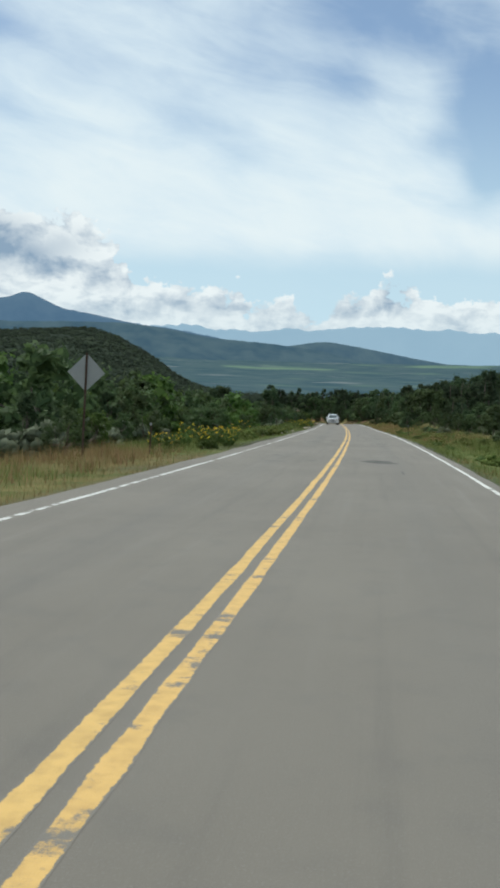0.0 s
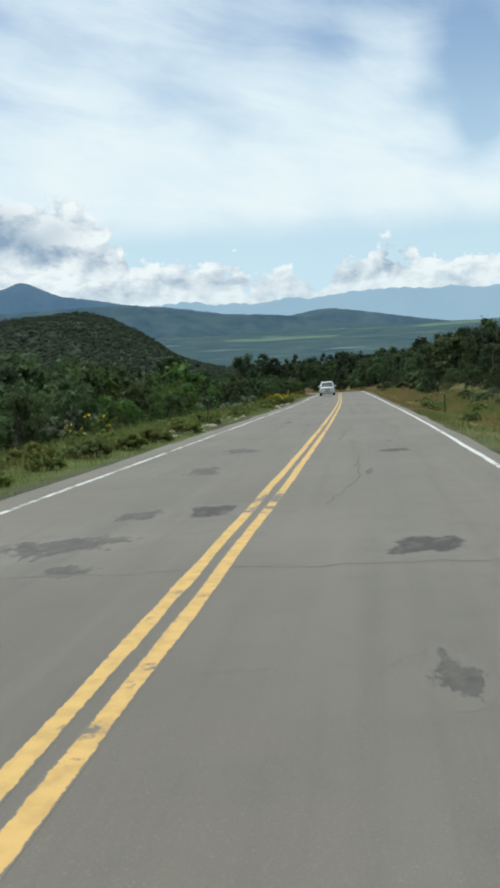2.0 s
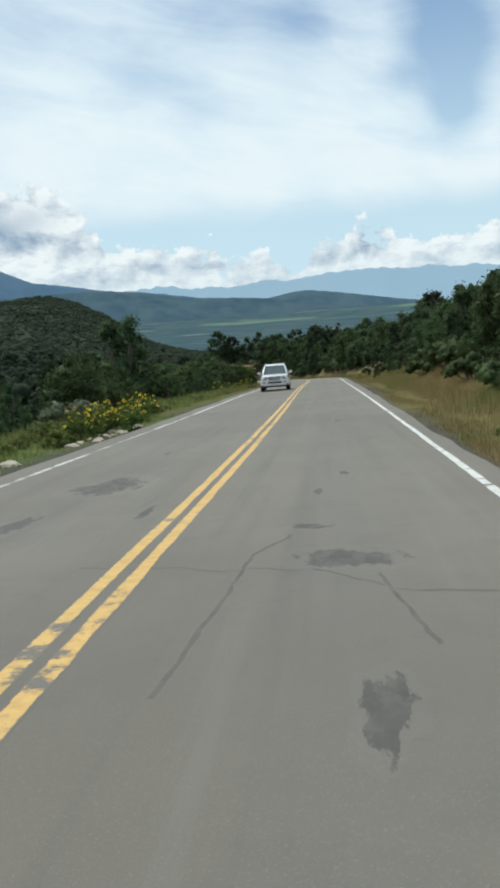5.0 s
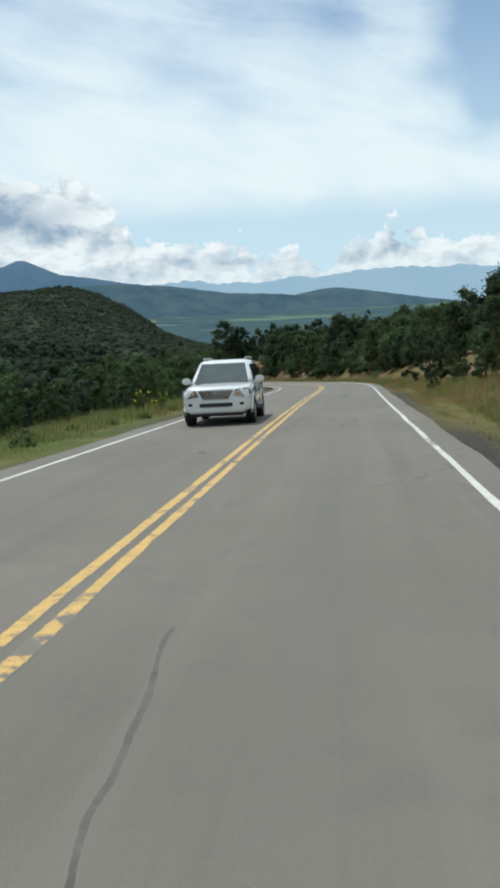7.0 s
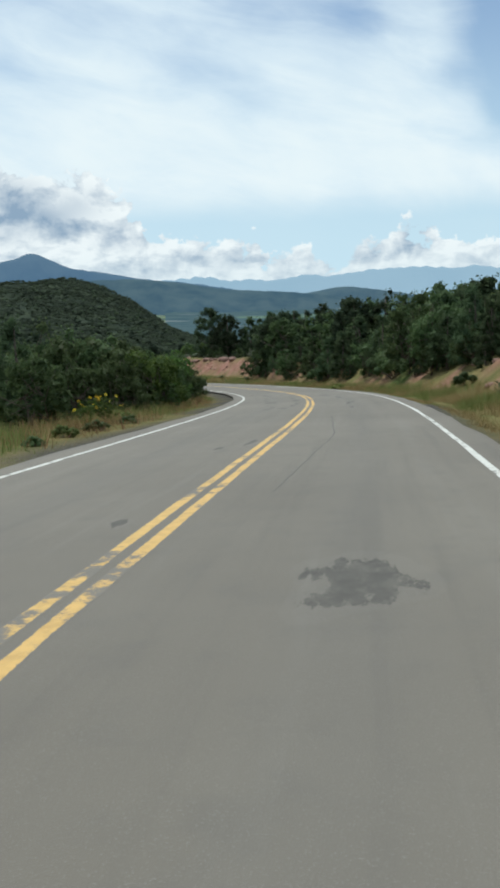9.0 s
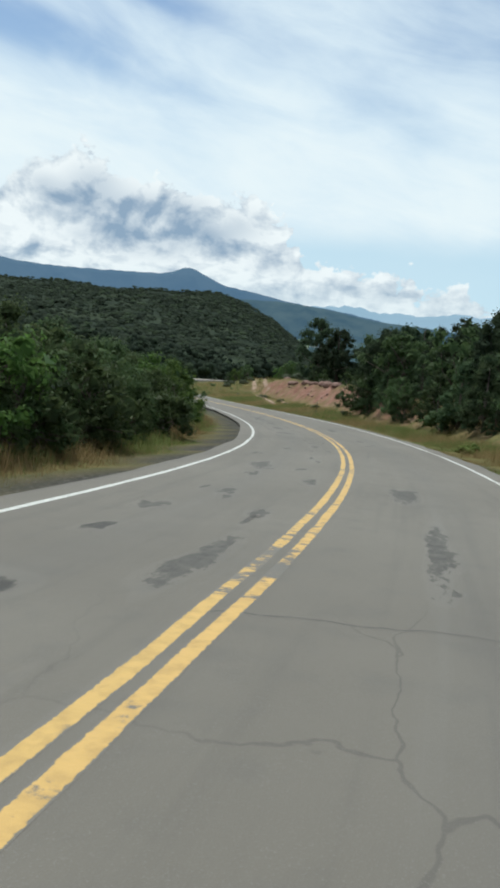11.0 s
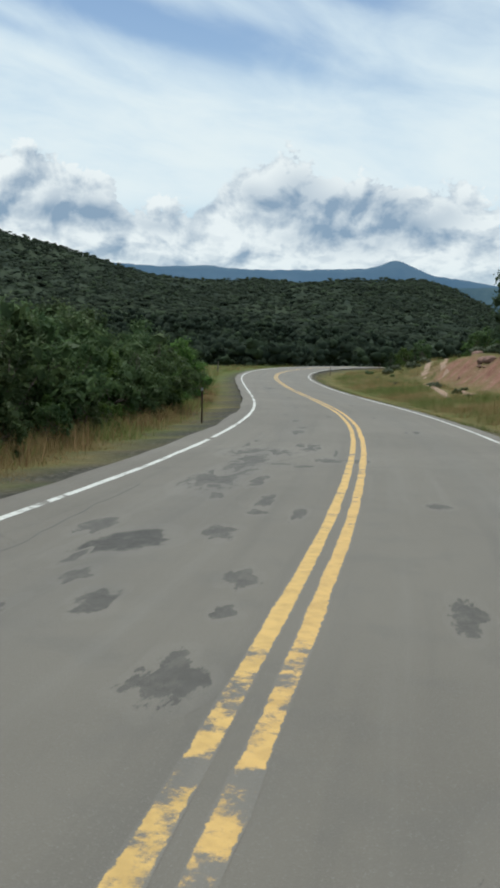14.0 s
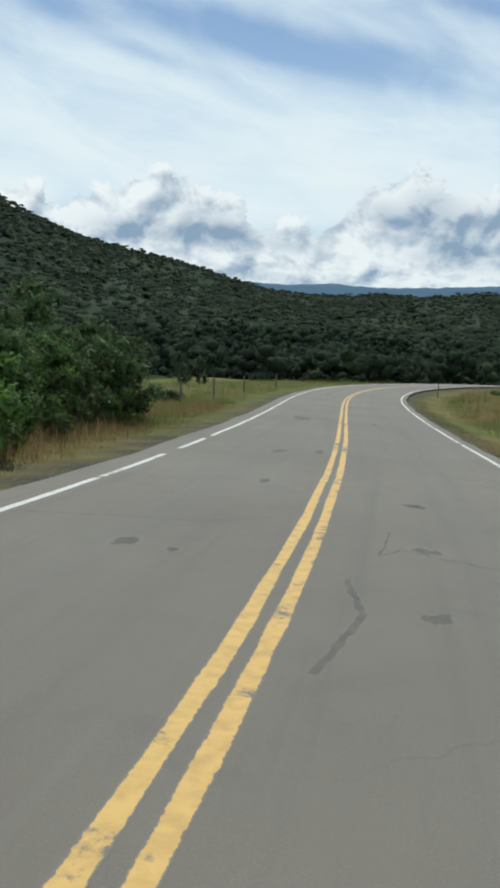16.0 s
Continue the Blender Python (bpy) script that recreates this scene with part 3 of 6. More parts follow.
def build_ground():
    gx, gy = spread(-120, 36, 1.4, 5200), spread(-15, 345, 1.4, 5200)
    X, Y = np.meshgrid(gx, gy, indexing="ij")
    Z = height(X, Y)
    x, y = X.ravel(), Y.ravel()
    s, o = nearest(x, y)
    d = np.abs(o)
    r = np.hypot(x - CX, y - CY)
    az = np.degrees(np.arctan2(-(x - CX), y - CY))
    ragged = wavy(x, y, 21, 6.0) * 0.45
    wide = np.where(o < 0, np.interp(s, [0, 150, 185, 200, 260, 290], [0.15, 0.25, 0.45, 0.5, 0.4, 0.15]), np.interp(s, [0, 105, 130, 200, 260], [-0.35, -0.3, 0.15, 0.1, -0.1]))
    gravel = (1 - smooth01(d + ragged * 0.6, 4.3 + wide, 4.9 + wide)) * (s > -50)
    _, face = right_bank(s, o)
    bare = np.interp(s, [90, 120, 140, 185, 215, 228, 240, 254, 299, 304, 312], [0, 0.3, 1.0, 1.0, 0.8, 0.4, 0.5, 1.0, 1.0, 0.35, 0])
    patchy = np.interp(s, [225, 250], [-0.25, -0.85])
    cut = smooth01(face, 0.04, 0.2) * (1 - smooth01(face, 0.93, 1.0)) * bare * smooth01(wavy(x, y, 8, 6.0), patchy, patchy + 0.55) * (o > 0)
    grassy = np.interp(s, [0, 120, 180, 262, 285, 345], [13, 12, 8.5, 8, 18, 40])
    grassy = np.where(o > 0, np.interp(s, [0, 100, 200, 240, 255, 280, 305, 320, 345], [14, 11, 10.5, 12.5, 13.5, 17.5, 19, 26, 40]), grassy)
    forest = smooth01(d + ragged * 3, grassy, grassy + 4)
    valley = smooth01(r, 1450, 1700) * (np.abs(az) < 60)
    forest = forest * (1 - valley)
    dryness = np.where(o < 0, np.interp(s, [0, 26, 40, 120, 150, 190, 290, 320], [0.8, 0.7, 0.1, 0.25, 0.5, 0.75, 0.6, 0.5]), np.interp(s, [0, 40, 70, 120, 200, 250, 345], [0.05, 0.1, 0.5, 0.85, 0.8, 0.75, 0.75]))
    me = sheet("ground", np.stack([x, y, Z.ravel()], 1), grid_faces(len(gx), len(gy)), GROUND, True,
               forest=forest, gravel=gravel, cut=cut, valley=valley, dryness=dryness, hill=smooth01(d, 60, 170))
    tagged(new("ground", me), "grassy roadside soil with gravel, woodland floor and red earth cut", "ground", kind="structure")


build_ground()


# ---- road and its markings ----
def ribbon(name, ss, lo, hi, up, mat, cols=2):
    t = np.linspace(0, 1, cols)
    lo, hi = np.broadcast_to(lo, ss.shape), np.broadcast_to(hi, ss.shape)
    o = lo[:, None] + (hi - lo)[:, None] * t
    P = on_road(np.repeat(ss, cols), o.ravel(), up)
    lane = np.exp(-((np.abs(o) - 1.75) / 0.35) ** 2)
    edge = np.broadcast_to(1 - np.abs(2 * t - 1), o.shape)
    return sheet(name, P, grid_faces(len(ss), cols)[:, ::-1], mat, True, lane=lane, edge=edge, run=np.repeat(ss, cols), side=o)


ss = np.arange(-55, 470.1, 1.0)
edge_l = -4.05 + 0.10 * wavy(ss, 0 * ss, 31, 7.0)
edge_r = np.interp(ss, [0, 105, 140, 230, 270], [3.78, 3.82, 4.05, 4.0, 3.8]) + 0.08 * wavy(ss, 0 * ss, 33, 6.0)
tagged(new("road", ribbon("road", ss, edge_l, edge_r, 0.0, ASPHALT, 33)), "grey worn asphalt two-lane road", "road", kind="structure")


def marking(name, label, centre, width, spans, mat, seed):
    for k, (p, q) in enumerate(spans):
        s = np.arange(p, q + 0.01, 0.5)
        wob = 0.012 * wavy(s, 0 * s, seed, 5.0)
        rag = 0.012 * wavy(s, 0 * s, seed + 1, 1.3)
        if abs(centre) < 1:  # the painted middle strays a little from the crown of the road
            wob = wob + np.interp(s, [35, 55, 100, 125, 240, 247, 252, 260, 267, 285], [0.01, 0.05, 0.055, 0.0, 0.0, 0.05, 0.09, 0.08, 0.02, 0.0])
        ob = new(name, ribbon(name, s, centre - width * 0.62 + wob + rag, centre + width * 0.62 + wob - rag, 0.0012, mat, 5))
        tagged(ob, label, "road marking", kind="structure")


marking("yellow_line", "yellow centre line on the asphalt", -0.11, 0.11, [(-50, 470)], YELLOW, 41)
marking("yellow_line", "yellow centre line worn through in places", 0.11, 0.11, [(-50, 470)], YELLOW_WORN, 43)
marking("edge_line", "solid white edge line", 3.46, 0.098, [(-50, 470)], WHITE, 45)
marking("edge_line", "white edge line, worn away in stretches", -3.44, 0.11,
        [(116, 246), (246.6, 272), (273, 276), (277, 470)], WHITE, 47)
marking("edge_line", "thin white edge line, mostly worn away", -3.44, 0.10, [(-50, 116)], WHITE_WORN, 49)


def blot(name, s0, o0, ls, lo, mat, label, seed, grown, up):
    """A stain or patch lying on the asphalt; its rim frays away in the material."""
    rng = np.random.RandomState(seed)
    n = 28
    th = np.linspace(0, 2 * math.pi, n, endpoint=False)
    r = 1 + sum(0.30 / k * np.sin(k * th + rng.uniform(0, 6.28)) for k in range(2, 7))
    q = 4.0 if grown < 1.4 else 2.0  # repairs are squarer than stains
    r = r / (np.abs(np.sin(th)) ** q + np.abs(np.cos(th)) ** q) ** (1 / q)
    rings = [1.0, 0.75, 0.5, 0.25]
    a2 = np.concatenate([s0 + grown * ls / 2 * r * f * np.sin(th) for f in rings] + [[s0]])
    o2 = np.concatenate([o0 + grown * lo / 2 * r * f * np.cos(th) for f in rings] + [[o0]])
    F = []
    for j in range(3):
        for k in range(n):
            p, p2 = j * n + k, j * n + (k + 1) % n
            F += [(p, p2, p2 + n), (p, p2 + n, p + n)]
    F += [(3 * n + k, 3 * n + (k + 1) % n, 4 * n) for k in range(n)]
    edge = np.r_[np.repeat([0.0, 0.25, 0.5, 0.75], n), 1.0]
    me = sheet(name, on_road(a2, o2, up), F, mat, edge=edge, run=a2, side=o2, lane=np.exp(-((np.abs(o2) - 1.75) / 0.35) ** 2))
    tagged(new(name, me), label, "asphalt patch", kind="structure")


def crack(pts, width, seed):
    """A sealed crack wandering through points (along, across)."""
    rng = np.random.RandomState(seed)
    p = np.array(pts, float)
    t = np.linspace(0, 1, 14 * len(p))
    q = np.stack([np.interp(t, np.linspace(0, 1, len(p)), p[:, k]) for k in (0, 1)], 1)
    q += np.stack([wavy(t * 10, 0 * t, seed + k, 1.6) for k in (0, 1)], 1) * (0.12, 0.05) * min(1.0, np.ptp(p, axis=0).max() / 8)
    d = np.gradient(q, axis=0)
    nrm = np.stack([-d[:, 1], d[:, 0]], 1) / np.maximum(np.hypot(*d.T), 1e-6)[:, None]
    w = width * (1.0 + 0.5 * np.abs(wavy(t * 8, 0 * t, seed + 5, 1.7)))[:, None] / 2
    n = len(t)
    path = np.concatenate([q + nrm * w, q, q - nrm * w])
    F = [(k, k + 1, n + k + 1, n + k) for k in range(n - 1)] + [(n + k, n + k + 1, 2 * n + k + 1, 2 * n + k) for k in range(n - 1)]
    me = sheet("sealed_crack", on_road(*path.T, 0.0009 + 0.00005 * (seed % 3)), F, SEAL, edge=np.repeat([0.0, 0.9, 0.0], n), run=path[:, 0], side=path[:, 1], lane=np.exp(-((np.abs(path[:, 1]) - 1.75) / 0.35) ** 2))
    tagged(new("sealed_crack", me), "dark tar-sealed crack in the asphalt", "road crack", kind="structure")


# along, across, length, width, and whether it is a squared repair (1) or a loose stain (0)
PATCHES = [(23.5, -1.75, 0.35, 0.75, 0), (24.5, -0.7, 0.3, 0.35, 0), (25, 1.32, 2.1, 1.4, 1), (27, -2.05, 0.6, 0.35, 0), (41, -1.23, 0.5, 0.4, 0), (41.8, 1.85, 1, 0.78, 1), (42.1, -1.72, 0.85, 1.2, 0), (43.9, -1.4, 0.75, 0.5, 0), (44.1, -0.55, 1.3, 0.6, 1)]
PATCHES += [(48.8, -1.57, 1.4, 0.64, 0), (51.8, 1.96, 1.2, 0.75, 1), (53.1, -1.54, 1.4, 0.9, 0), (67, -1.6, 2.2, 0.35, 0), (71.7, 1.5, 0.5, 0.22, 0), (75.5, -1.5, 1.6, 0.5, 0), (76, 1.8, 1.4, 0.2, 0), (91.6, 1.75, 0.6, 0.7, 0), (92.9, 1.47, 0.25, 0.36, 0)]
PATCHES += [(93.8, -1.79, 1, 0.36, 0), (96.6, -1.48, 1.4, 1, 0), (96.6, 1.84, 0.4, 0.15, 0), (107.2, 1.9, 0.9, 0.2, 0), (139.4, 1.91, 0.15, 0.16, 0), (139.5, 2.11, 0.22, 0.16, 1), (139.9, 2.15, 0.3, 0.24, 0), (140.3, 1.64, 0.3, 0.22, 0), (140.7, 2.17, 0.25, 0.2, 0)]
PATCHES += [(141.4, 1.46, 0.2, 0.12, 0), (142.8, -1.35, 1.4, 0.75, 0), (147.7, -1.49, 1, 0.6, 0), (156.2, 1.8, 1.2, 0.6, 0), (180.2, 1.57, 1.1, 0.2, 0), (181.1, -1.6, 0.7, 0.4, 0), (181.4, -0.95, 0.9, 0.45, 0), (182.6, -1.5, 0.6, 0.3, 0), (183.2, 1.52, 1.2, 0.25, 0)]
PATCHES += [(183.6, -0.7, 1.6, 0.2, 0), (184.8, 1.67, 1.2, 0.47, 1), (185.6, -0.6, 1.4, 0.2, 0), (188.1, -1.8, 1.4, 0.8, 1), (189.8, 1.54, 0.5, 0.25, 0), (190.1, -0.65, 2.2, 0.35, 0), (191.3, -2.13, 0.7, 0.35, 1), (191.9, 1.54, 2.8, 0.3, 0), (193.4, -2.22, 0.8, 0.36, 0)]
PATCHES += [(197.5, 1.18, 2.4, 0.4, 0), (202.2, -2.07, 2.2, 0.5, 0), (209.3, -1.05, 0.3, 0.3, 0), (210.2, 0.3, 0.3, 0.15, 0), (212.2, -0.94, 1.35, 0.34, 0), (213.6, -0.63, 0.35, 0.12, 0), (214.8, -1.74, 0.4, 0.18, 0), (215.1, 1.29, 0.5, 0.42, 1), (215.4, -0.56, 1, 0.16, 0)]
PATCHES += [(218.5, 1.27, 1, 0.37, 1), (219.5, -2.26, 0.6, 0.4, 0), (222.3, -1.89, 1.4, 0.8, 0), (227.7, -1.95, 1.8, 0.68, 0), (228.7, 1.2, 2.8, 0.5, 0), (232.6, 1.05, 0.7, 0.25, 0), (233, -1.74, 0.4, 0.22, 0), (234.3, -1.81, 1.3, 0.84, 1), (234.9, -1.1, 0.8, 0.3, 0)]
PATCHES += [(236.2, -0.94, 0.4, 0.25, 0), (237.1, 1.09, 0.5, 0.25, 0), (239.5, -1.97, 3.2, 0.78, 0), (241.2, -1.3, 0.3, 0.5, 0), (241.5, -1.9, 2.4, 0.6, 0), (242, -0.5, 0.7, 0.6, 0), (242, 0, 0.7, 0.5, 0), (243.2, -1.9, 1.8, 1.1, 0), (244.6, -1, 1.4, 0.5, 0)]
PATCHES += [(249.1, -1.5, 1.8, 0.3, 0), (261.5, 1.23, 0.25, 0.2, 0), (263, -1.09, 0.2, 0.12, 0), (263.2, -1.62, 0.35, 0.25, 0), (263.8, 1.27, 0.3, 0.28, 0), (266.8, 1.25, 0.45, 0.35, 1), (268.5, -1.01, 0.6, 0.2, 0), (273.9, -1.33, 1, 0.34, 0), (288.2, -1.63, 2.4, 0.8, 0)]
PATCHES += [(82.7, 1.58, 0.41, 0.34, 0)]
for k, (ps, po, pl, pw, kind) in enumerate(PATCHES):
    blot("asphalt_patch", ps, po, pl, pw, PATCH if kind else TAR, "dark asphalt repair patch" if kind else "dark tar stain on the asphalt", 100 + k, 1.15 if kind else 1.5, 0.0003 + 0.0001 * (k % 4))
rng = np.random.RandomState(5)
for k in range(40):  # small dark flecks of old repairs along the wheel paths
    ps = rng.uniform(20, 330)
    po = rng.choice([-1.75, -0.6, 1.25, 1.7]) + rng.uniform(-0.25, 0.25)
    blot("asphalt_patch", ps, po, rng.uniform(0.3, 1.4), rng.uniform(0.08, 0.25), TAR, "dark tar stain on the asphalt", 200 + k, 1.5, 0.0008)
for k in range(44):  # smeared tar on the outer side of the bend
    ps, po = rng.uniform(190, 262), rng.uniform(-2.7, -0.45)
    blot("asphalt_patch", ps, po, rng.uniform(0.3, 1.1), rng.uniform(0.10, 0.34), TAR, "dark tar stain on the asphalt", 260 + k, 1.5, 0.0007)
CRACKS = [[(55.2, 0.68), (57.5, 0.77), (58.7, 0.80), (59.4, 0.74), (60.4, 1.26)], [(40.7, -3.2), (40.9, -0.5), (41.05, 1.2), (41.1, 3.6)], [(51.0, 1.19), (47.1, 1.23), (44.4, 0.85)], [(58, 0.75), (62, 0.9), (64, 1.6), (66, 1.4)],
          [(71.5, 1.6), (73.2, 1.58), (73.8, 1.35), (74.5, 0.98), (75.1, 1.12), (76.5, 0.88), (78.1, 0.75), (82.2, 0.9)], [(61.1, 2.41), (60.0, 2.36), (58.8, 2.40)], [(91.7, -0.4), (91.4, 0.8), (91.3, 1.5), (90.6, 2.2), (90.4, 3.6)],
          [(92.6, 1.3), (91.8, 1.0), (91.0, 0.95), (89.0, 0.8)], [(91.1, 1.98), (90.5, 2.06), (89.6, 2.2)], [(145.2, 1.08), (143.3, 0.88), (141.7, 0.77), (140.1, 0.98), (139.4, 1.15), (138.2, 0.9)], [(141.0, -3.8), (141.0, -1.0), (141.05, 0.2)], [(143.8, 0.6), (143.5, 2.2), (143.4, 3.7)],
          [(188.4, -0.2), (188.6, 1.4), (188.5, 3.9)], [(207, 0.6), (211, 0.9), (212, 2.0), (208, 2.3)], [(241.5, -3.6), (241.2, 0.0), (241.3, 3.8)],
          [(243, -3.0), (246, -1.8), (247, -0.8)], [(240, -3.2), (241, -1.6), (243, -0.9)], [(264.2, -3.9), (264.5, -2.1), (264.5, -1.2), (265.1, -0.5)], [(264.7, 0.9), (263.4, 0.8), (263.8, 1.0), (263.5, 1.4), (263.2, 1.9), (262.7, 3.0)], [(262.4, 0.55), (261.4, 0.72), (260.2, 0.5)],
          [(205, -2.8), (208, -2.4)], [(226, -3.1), (232, -2.6), (238, -2.9)], [(86.59, 1.35), (84.78, 1.62), (83.69, 2.0), (82.65, 2.03), (81.73, 2.04)], [(112, 1.0), (118, 1.3), (123, 0.9)], [(160, 0.8), (168, 1.2), (175, 0.9)]]
for k, c in enumerate(CRACKS):
    crack(c, 0.05 if c[0][0] not in (55.2, 71.5, 262.4, 86.59) else 0.08, 300 + 7 * k)


# ---- a dirt track that leaves the road beyond the bend and climbs past the red cut ----
def dirt_track():
    t = np.linspace(0, 1, 90)
    run = np.interp(t, np.linspace(0, 1, 6), TRACK_S)
    mid = np.interp(t, np.linspace(0, 1, 6), TRACK_O)
    P = on_road(run, mid)[:, :2]
    d = np.gradient(P, axis=0)
    nrm = np.stack([-d[:, 1], d[:, 0]], 1) / np.hypot(*d.T)[:, None]
    for side in (-0.8, 0.8):
        cols = np.array([-0.32, 0.0, 0.32])
        rag = 0.95 + 0.35 * wavy(t * 30, 0 * t, 63 + int(side * 10), 4.0)
        Q = P[:, None] + nrm[:, None] * (side + cols[None, :, None] * rag[:, None, None])
        z = height(Q[..., 0], Q[..., 1]) + np.array([0.0, 0.05, 0.0])
        me = sheet("wheel_rut", np.concatenate([Q, z[..., None]], -1).reshape(-1, 3), grid_faces(len(t), 3)[:, ::-1], RUT, True)
        tagged(new("dirt_track", me), "bare pale wheel rut of a dirt track in the grass", "track", kind="structure")


TRACK_S, TRACK_O = [282, 291, 300, 309, 318, 328], [11.0, 12.6, 13.9, 16.0, 17.8, 23.0]
RUT = mat_plain("bare_dirt", (0.31, 0.21, 0.145), 0.95, 0.0, 0.5, 1.5)
dirt_track()


# ---- the distant ranges ----
def mountain_range(name, label, az, el, radius, depth, mat, seed, rough):
    """A long ridge that follows a skyline of bearings and elevations, with spurs on its near face."""
    A = np.linspace(az[0], az[-1], 420)
    e = np.interp(A, az, el)
    e = np.convolve(np.pad(e, 3, mode="edge"), np.ones(7) / 7, "valid")
    e = e + rough * (wavy(A, 0 * A, seed, 6.0, 3) + 0.6 * np.abs(wavy(A, 0 * A, seed + 9, 1.6, 3)) + 0.4 * wavy(A, 0 * A, seed + 20, 1.1, 3))
    rows = np.linspace(0, 1, 26)
    V = np.empty((len(A), len(rows) + 4, 3))
    for j, t in enumerate(list(rows) + [1.1, 1.25, 1.5, 2.0]):
        r = radius - depth * (1 - t)
        spur = wavy(A * 0.9, 0 * A + t * 3.0, seed + 3, 5.0, 4) * 0.20 * math.sin(min(t, 1) * math.pi)
        k = np.clip((t**1.15 + spur * t) if t <= 1 else (1 - (t - 1) * 0.9), 0, 1.2)
        foot = radius * np.tan(np.radians(1.2))
        z = foot + (radius * np.tan(np.radians(e)) - foot) * k
        V[:, j] = np.stack([CX - r * np.sin(np.radians(A)), CY + r * np.cos(np.radians(A)), z], 1)
    me = sheet(name, V.reshape(-1, 3), grid_faces(len(A), len(rows) + 4), mat, True)
    tagged(new(name, me), label, "mountain", kind="structure")


# the blue haze of each range is an emitted air colour, mixed by amount
FAR_BLUE = mat_hazed("far_range", (0.10, 0.14, 0.17), (0.20, 0.23, 0.24), (0.36, 0.53, 0.67), 0.86, 0.002)
PEAK_BLUE = mat_hazed("peak_slopes", (0.035, 0.06, 0.075), (0.11, 0.14, 0.14), (0.115, 0.215, 0.345), 0.66, 0.003)
MID_BLUE = mat_hazed("wooded_ridge", (0.025, 0.045, 0.04), (0.085, 0.11, 0.085), (0.085, 0.160, 0.240), 0.58, 0.006)
MID_GREEN = mat_hazed("near_ridge", (0.025, 0.045, 0.04), (0.085, 0.11, 0.08), (0.10, 0.180, 0.265), 0.60, 0.006)
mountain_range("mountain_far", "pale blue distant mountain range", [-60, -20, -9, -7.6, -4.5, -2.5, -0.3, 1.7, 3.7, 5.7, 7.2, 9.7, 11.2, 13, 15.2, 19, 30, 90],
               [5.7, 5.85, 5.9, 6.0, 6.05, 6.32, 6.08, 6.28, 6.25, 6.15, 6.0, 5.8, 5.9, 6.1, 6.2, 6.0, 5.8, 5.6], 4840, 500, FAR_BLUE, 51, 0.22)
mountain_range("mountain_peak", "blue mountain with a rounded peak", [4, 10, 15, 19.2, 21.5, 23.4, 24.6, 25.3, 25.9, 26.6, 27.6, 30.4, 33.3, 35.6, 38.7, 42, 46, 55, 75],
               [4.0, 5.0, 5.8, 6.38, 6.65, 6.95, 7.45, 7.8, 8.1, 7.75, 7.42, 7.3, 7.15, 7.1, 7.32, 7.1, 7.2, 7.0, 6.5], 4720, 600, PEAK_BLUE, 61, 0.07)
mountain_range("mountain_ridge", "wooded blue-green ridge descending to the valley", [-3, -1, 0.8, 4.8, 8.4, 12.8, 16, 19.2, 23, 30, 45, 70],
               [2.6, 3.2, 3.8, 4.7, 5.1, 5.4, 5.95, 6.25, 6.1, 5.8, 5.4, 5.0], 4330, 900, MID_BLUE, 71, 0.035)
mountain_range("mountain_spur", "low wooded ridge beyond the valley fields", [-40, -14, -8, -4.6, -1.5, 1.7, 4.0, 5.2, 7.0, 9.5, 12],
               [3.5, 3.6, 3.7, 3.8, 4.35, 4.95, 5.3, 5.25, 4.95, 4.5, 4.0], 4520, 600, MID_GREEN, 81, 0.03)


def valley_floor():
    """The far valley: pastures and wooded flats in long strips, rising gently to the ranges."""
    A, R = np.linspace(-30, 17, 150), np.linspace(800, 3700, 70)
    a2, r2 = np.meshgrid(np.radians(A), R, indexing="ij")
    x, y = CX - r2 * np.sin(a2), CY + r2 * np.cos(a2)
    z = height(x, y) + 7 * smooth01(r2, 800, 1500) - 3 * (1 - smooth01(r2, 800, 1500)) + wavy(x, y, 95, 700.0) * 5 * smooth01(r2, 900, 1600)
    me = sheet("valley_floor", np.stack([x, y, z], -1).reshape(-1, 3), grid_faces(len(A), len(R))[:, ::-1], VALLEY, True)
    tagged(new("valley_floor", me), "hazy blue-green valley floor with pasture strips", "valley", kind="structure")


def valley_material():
    # haze over the pastures is half emission of a blue air colour
    m = mat_hazed("hazed_valley_pastures", (0.03, 0.055, 0.05), (0.08, 0.105, 0.085), (0.09, 0.165, 0.225), 0.50, 0.01)
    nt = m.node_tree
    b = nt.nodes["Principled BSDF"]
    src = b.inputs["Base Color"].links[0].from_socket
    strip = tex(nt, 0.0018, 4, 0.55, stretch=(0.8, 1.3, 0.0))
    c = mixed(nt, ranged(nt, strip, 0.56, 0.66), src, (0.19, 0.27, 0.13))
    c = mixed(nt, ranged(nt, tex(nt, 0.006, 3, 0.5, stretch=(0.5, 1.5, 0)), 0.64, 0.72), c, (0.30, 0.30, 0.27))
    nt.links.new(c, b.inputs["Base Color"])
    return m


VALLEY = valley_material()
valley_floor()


# ---- plants ----
CORE = np.array([(x, y, z) for x in (-1, 1) for y in (-1, 1) for z in (-1, 1)] + [(-1.75, 0, 0), (1.75, 0, 0), (0, -1.75, 0), (0, 1.75, 0), (0, 0, -1.75), (0, 0, 1.75)]) / 1.75


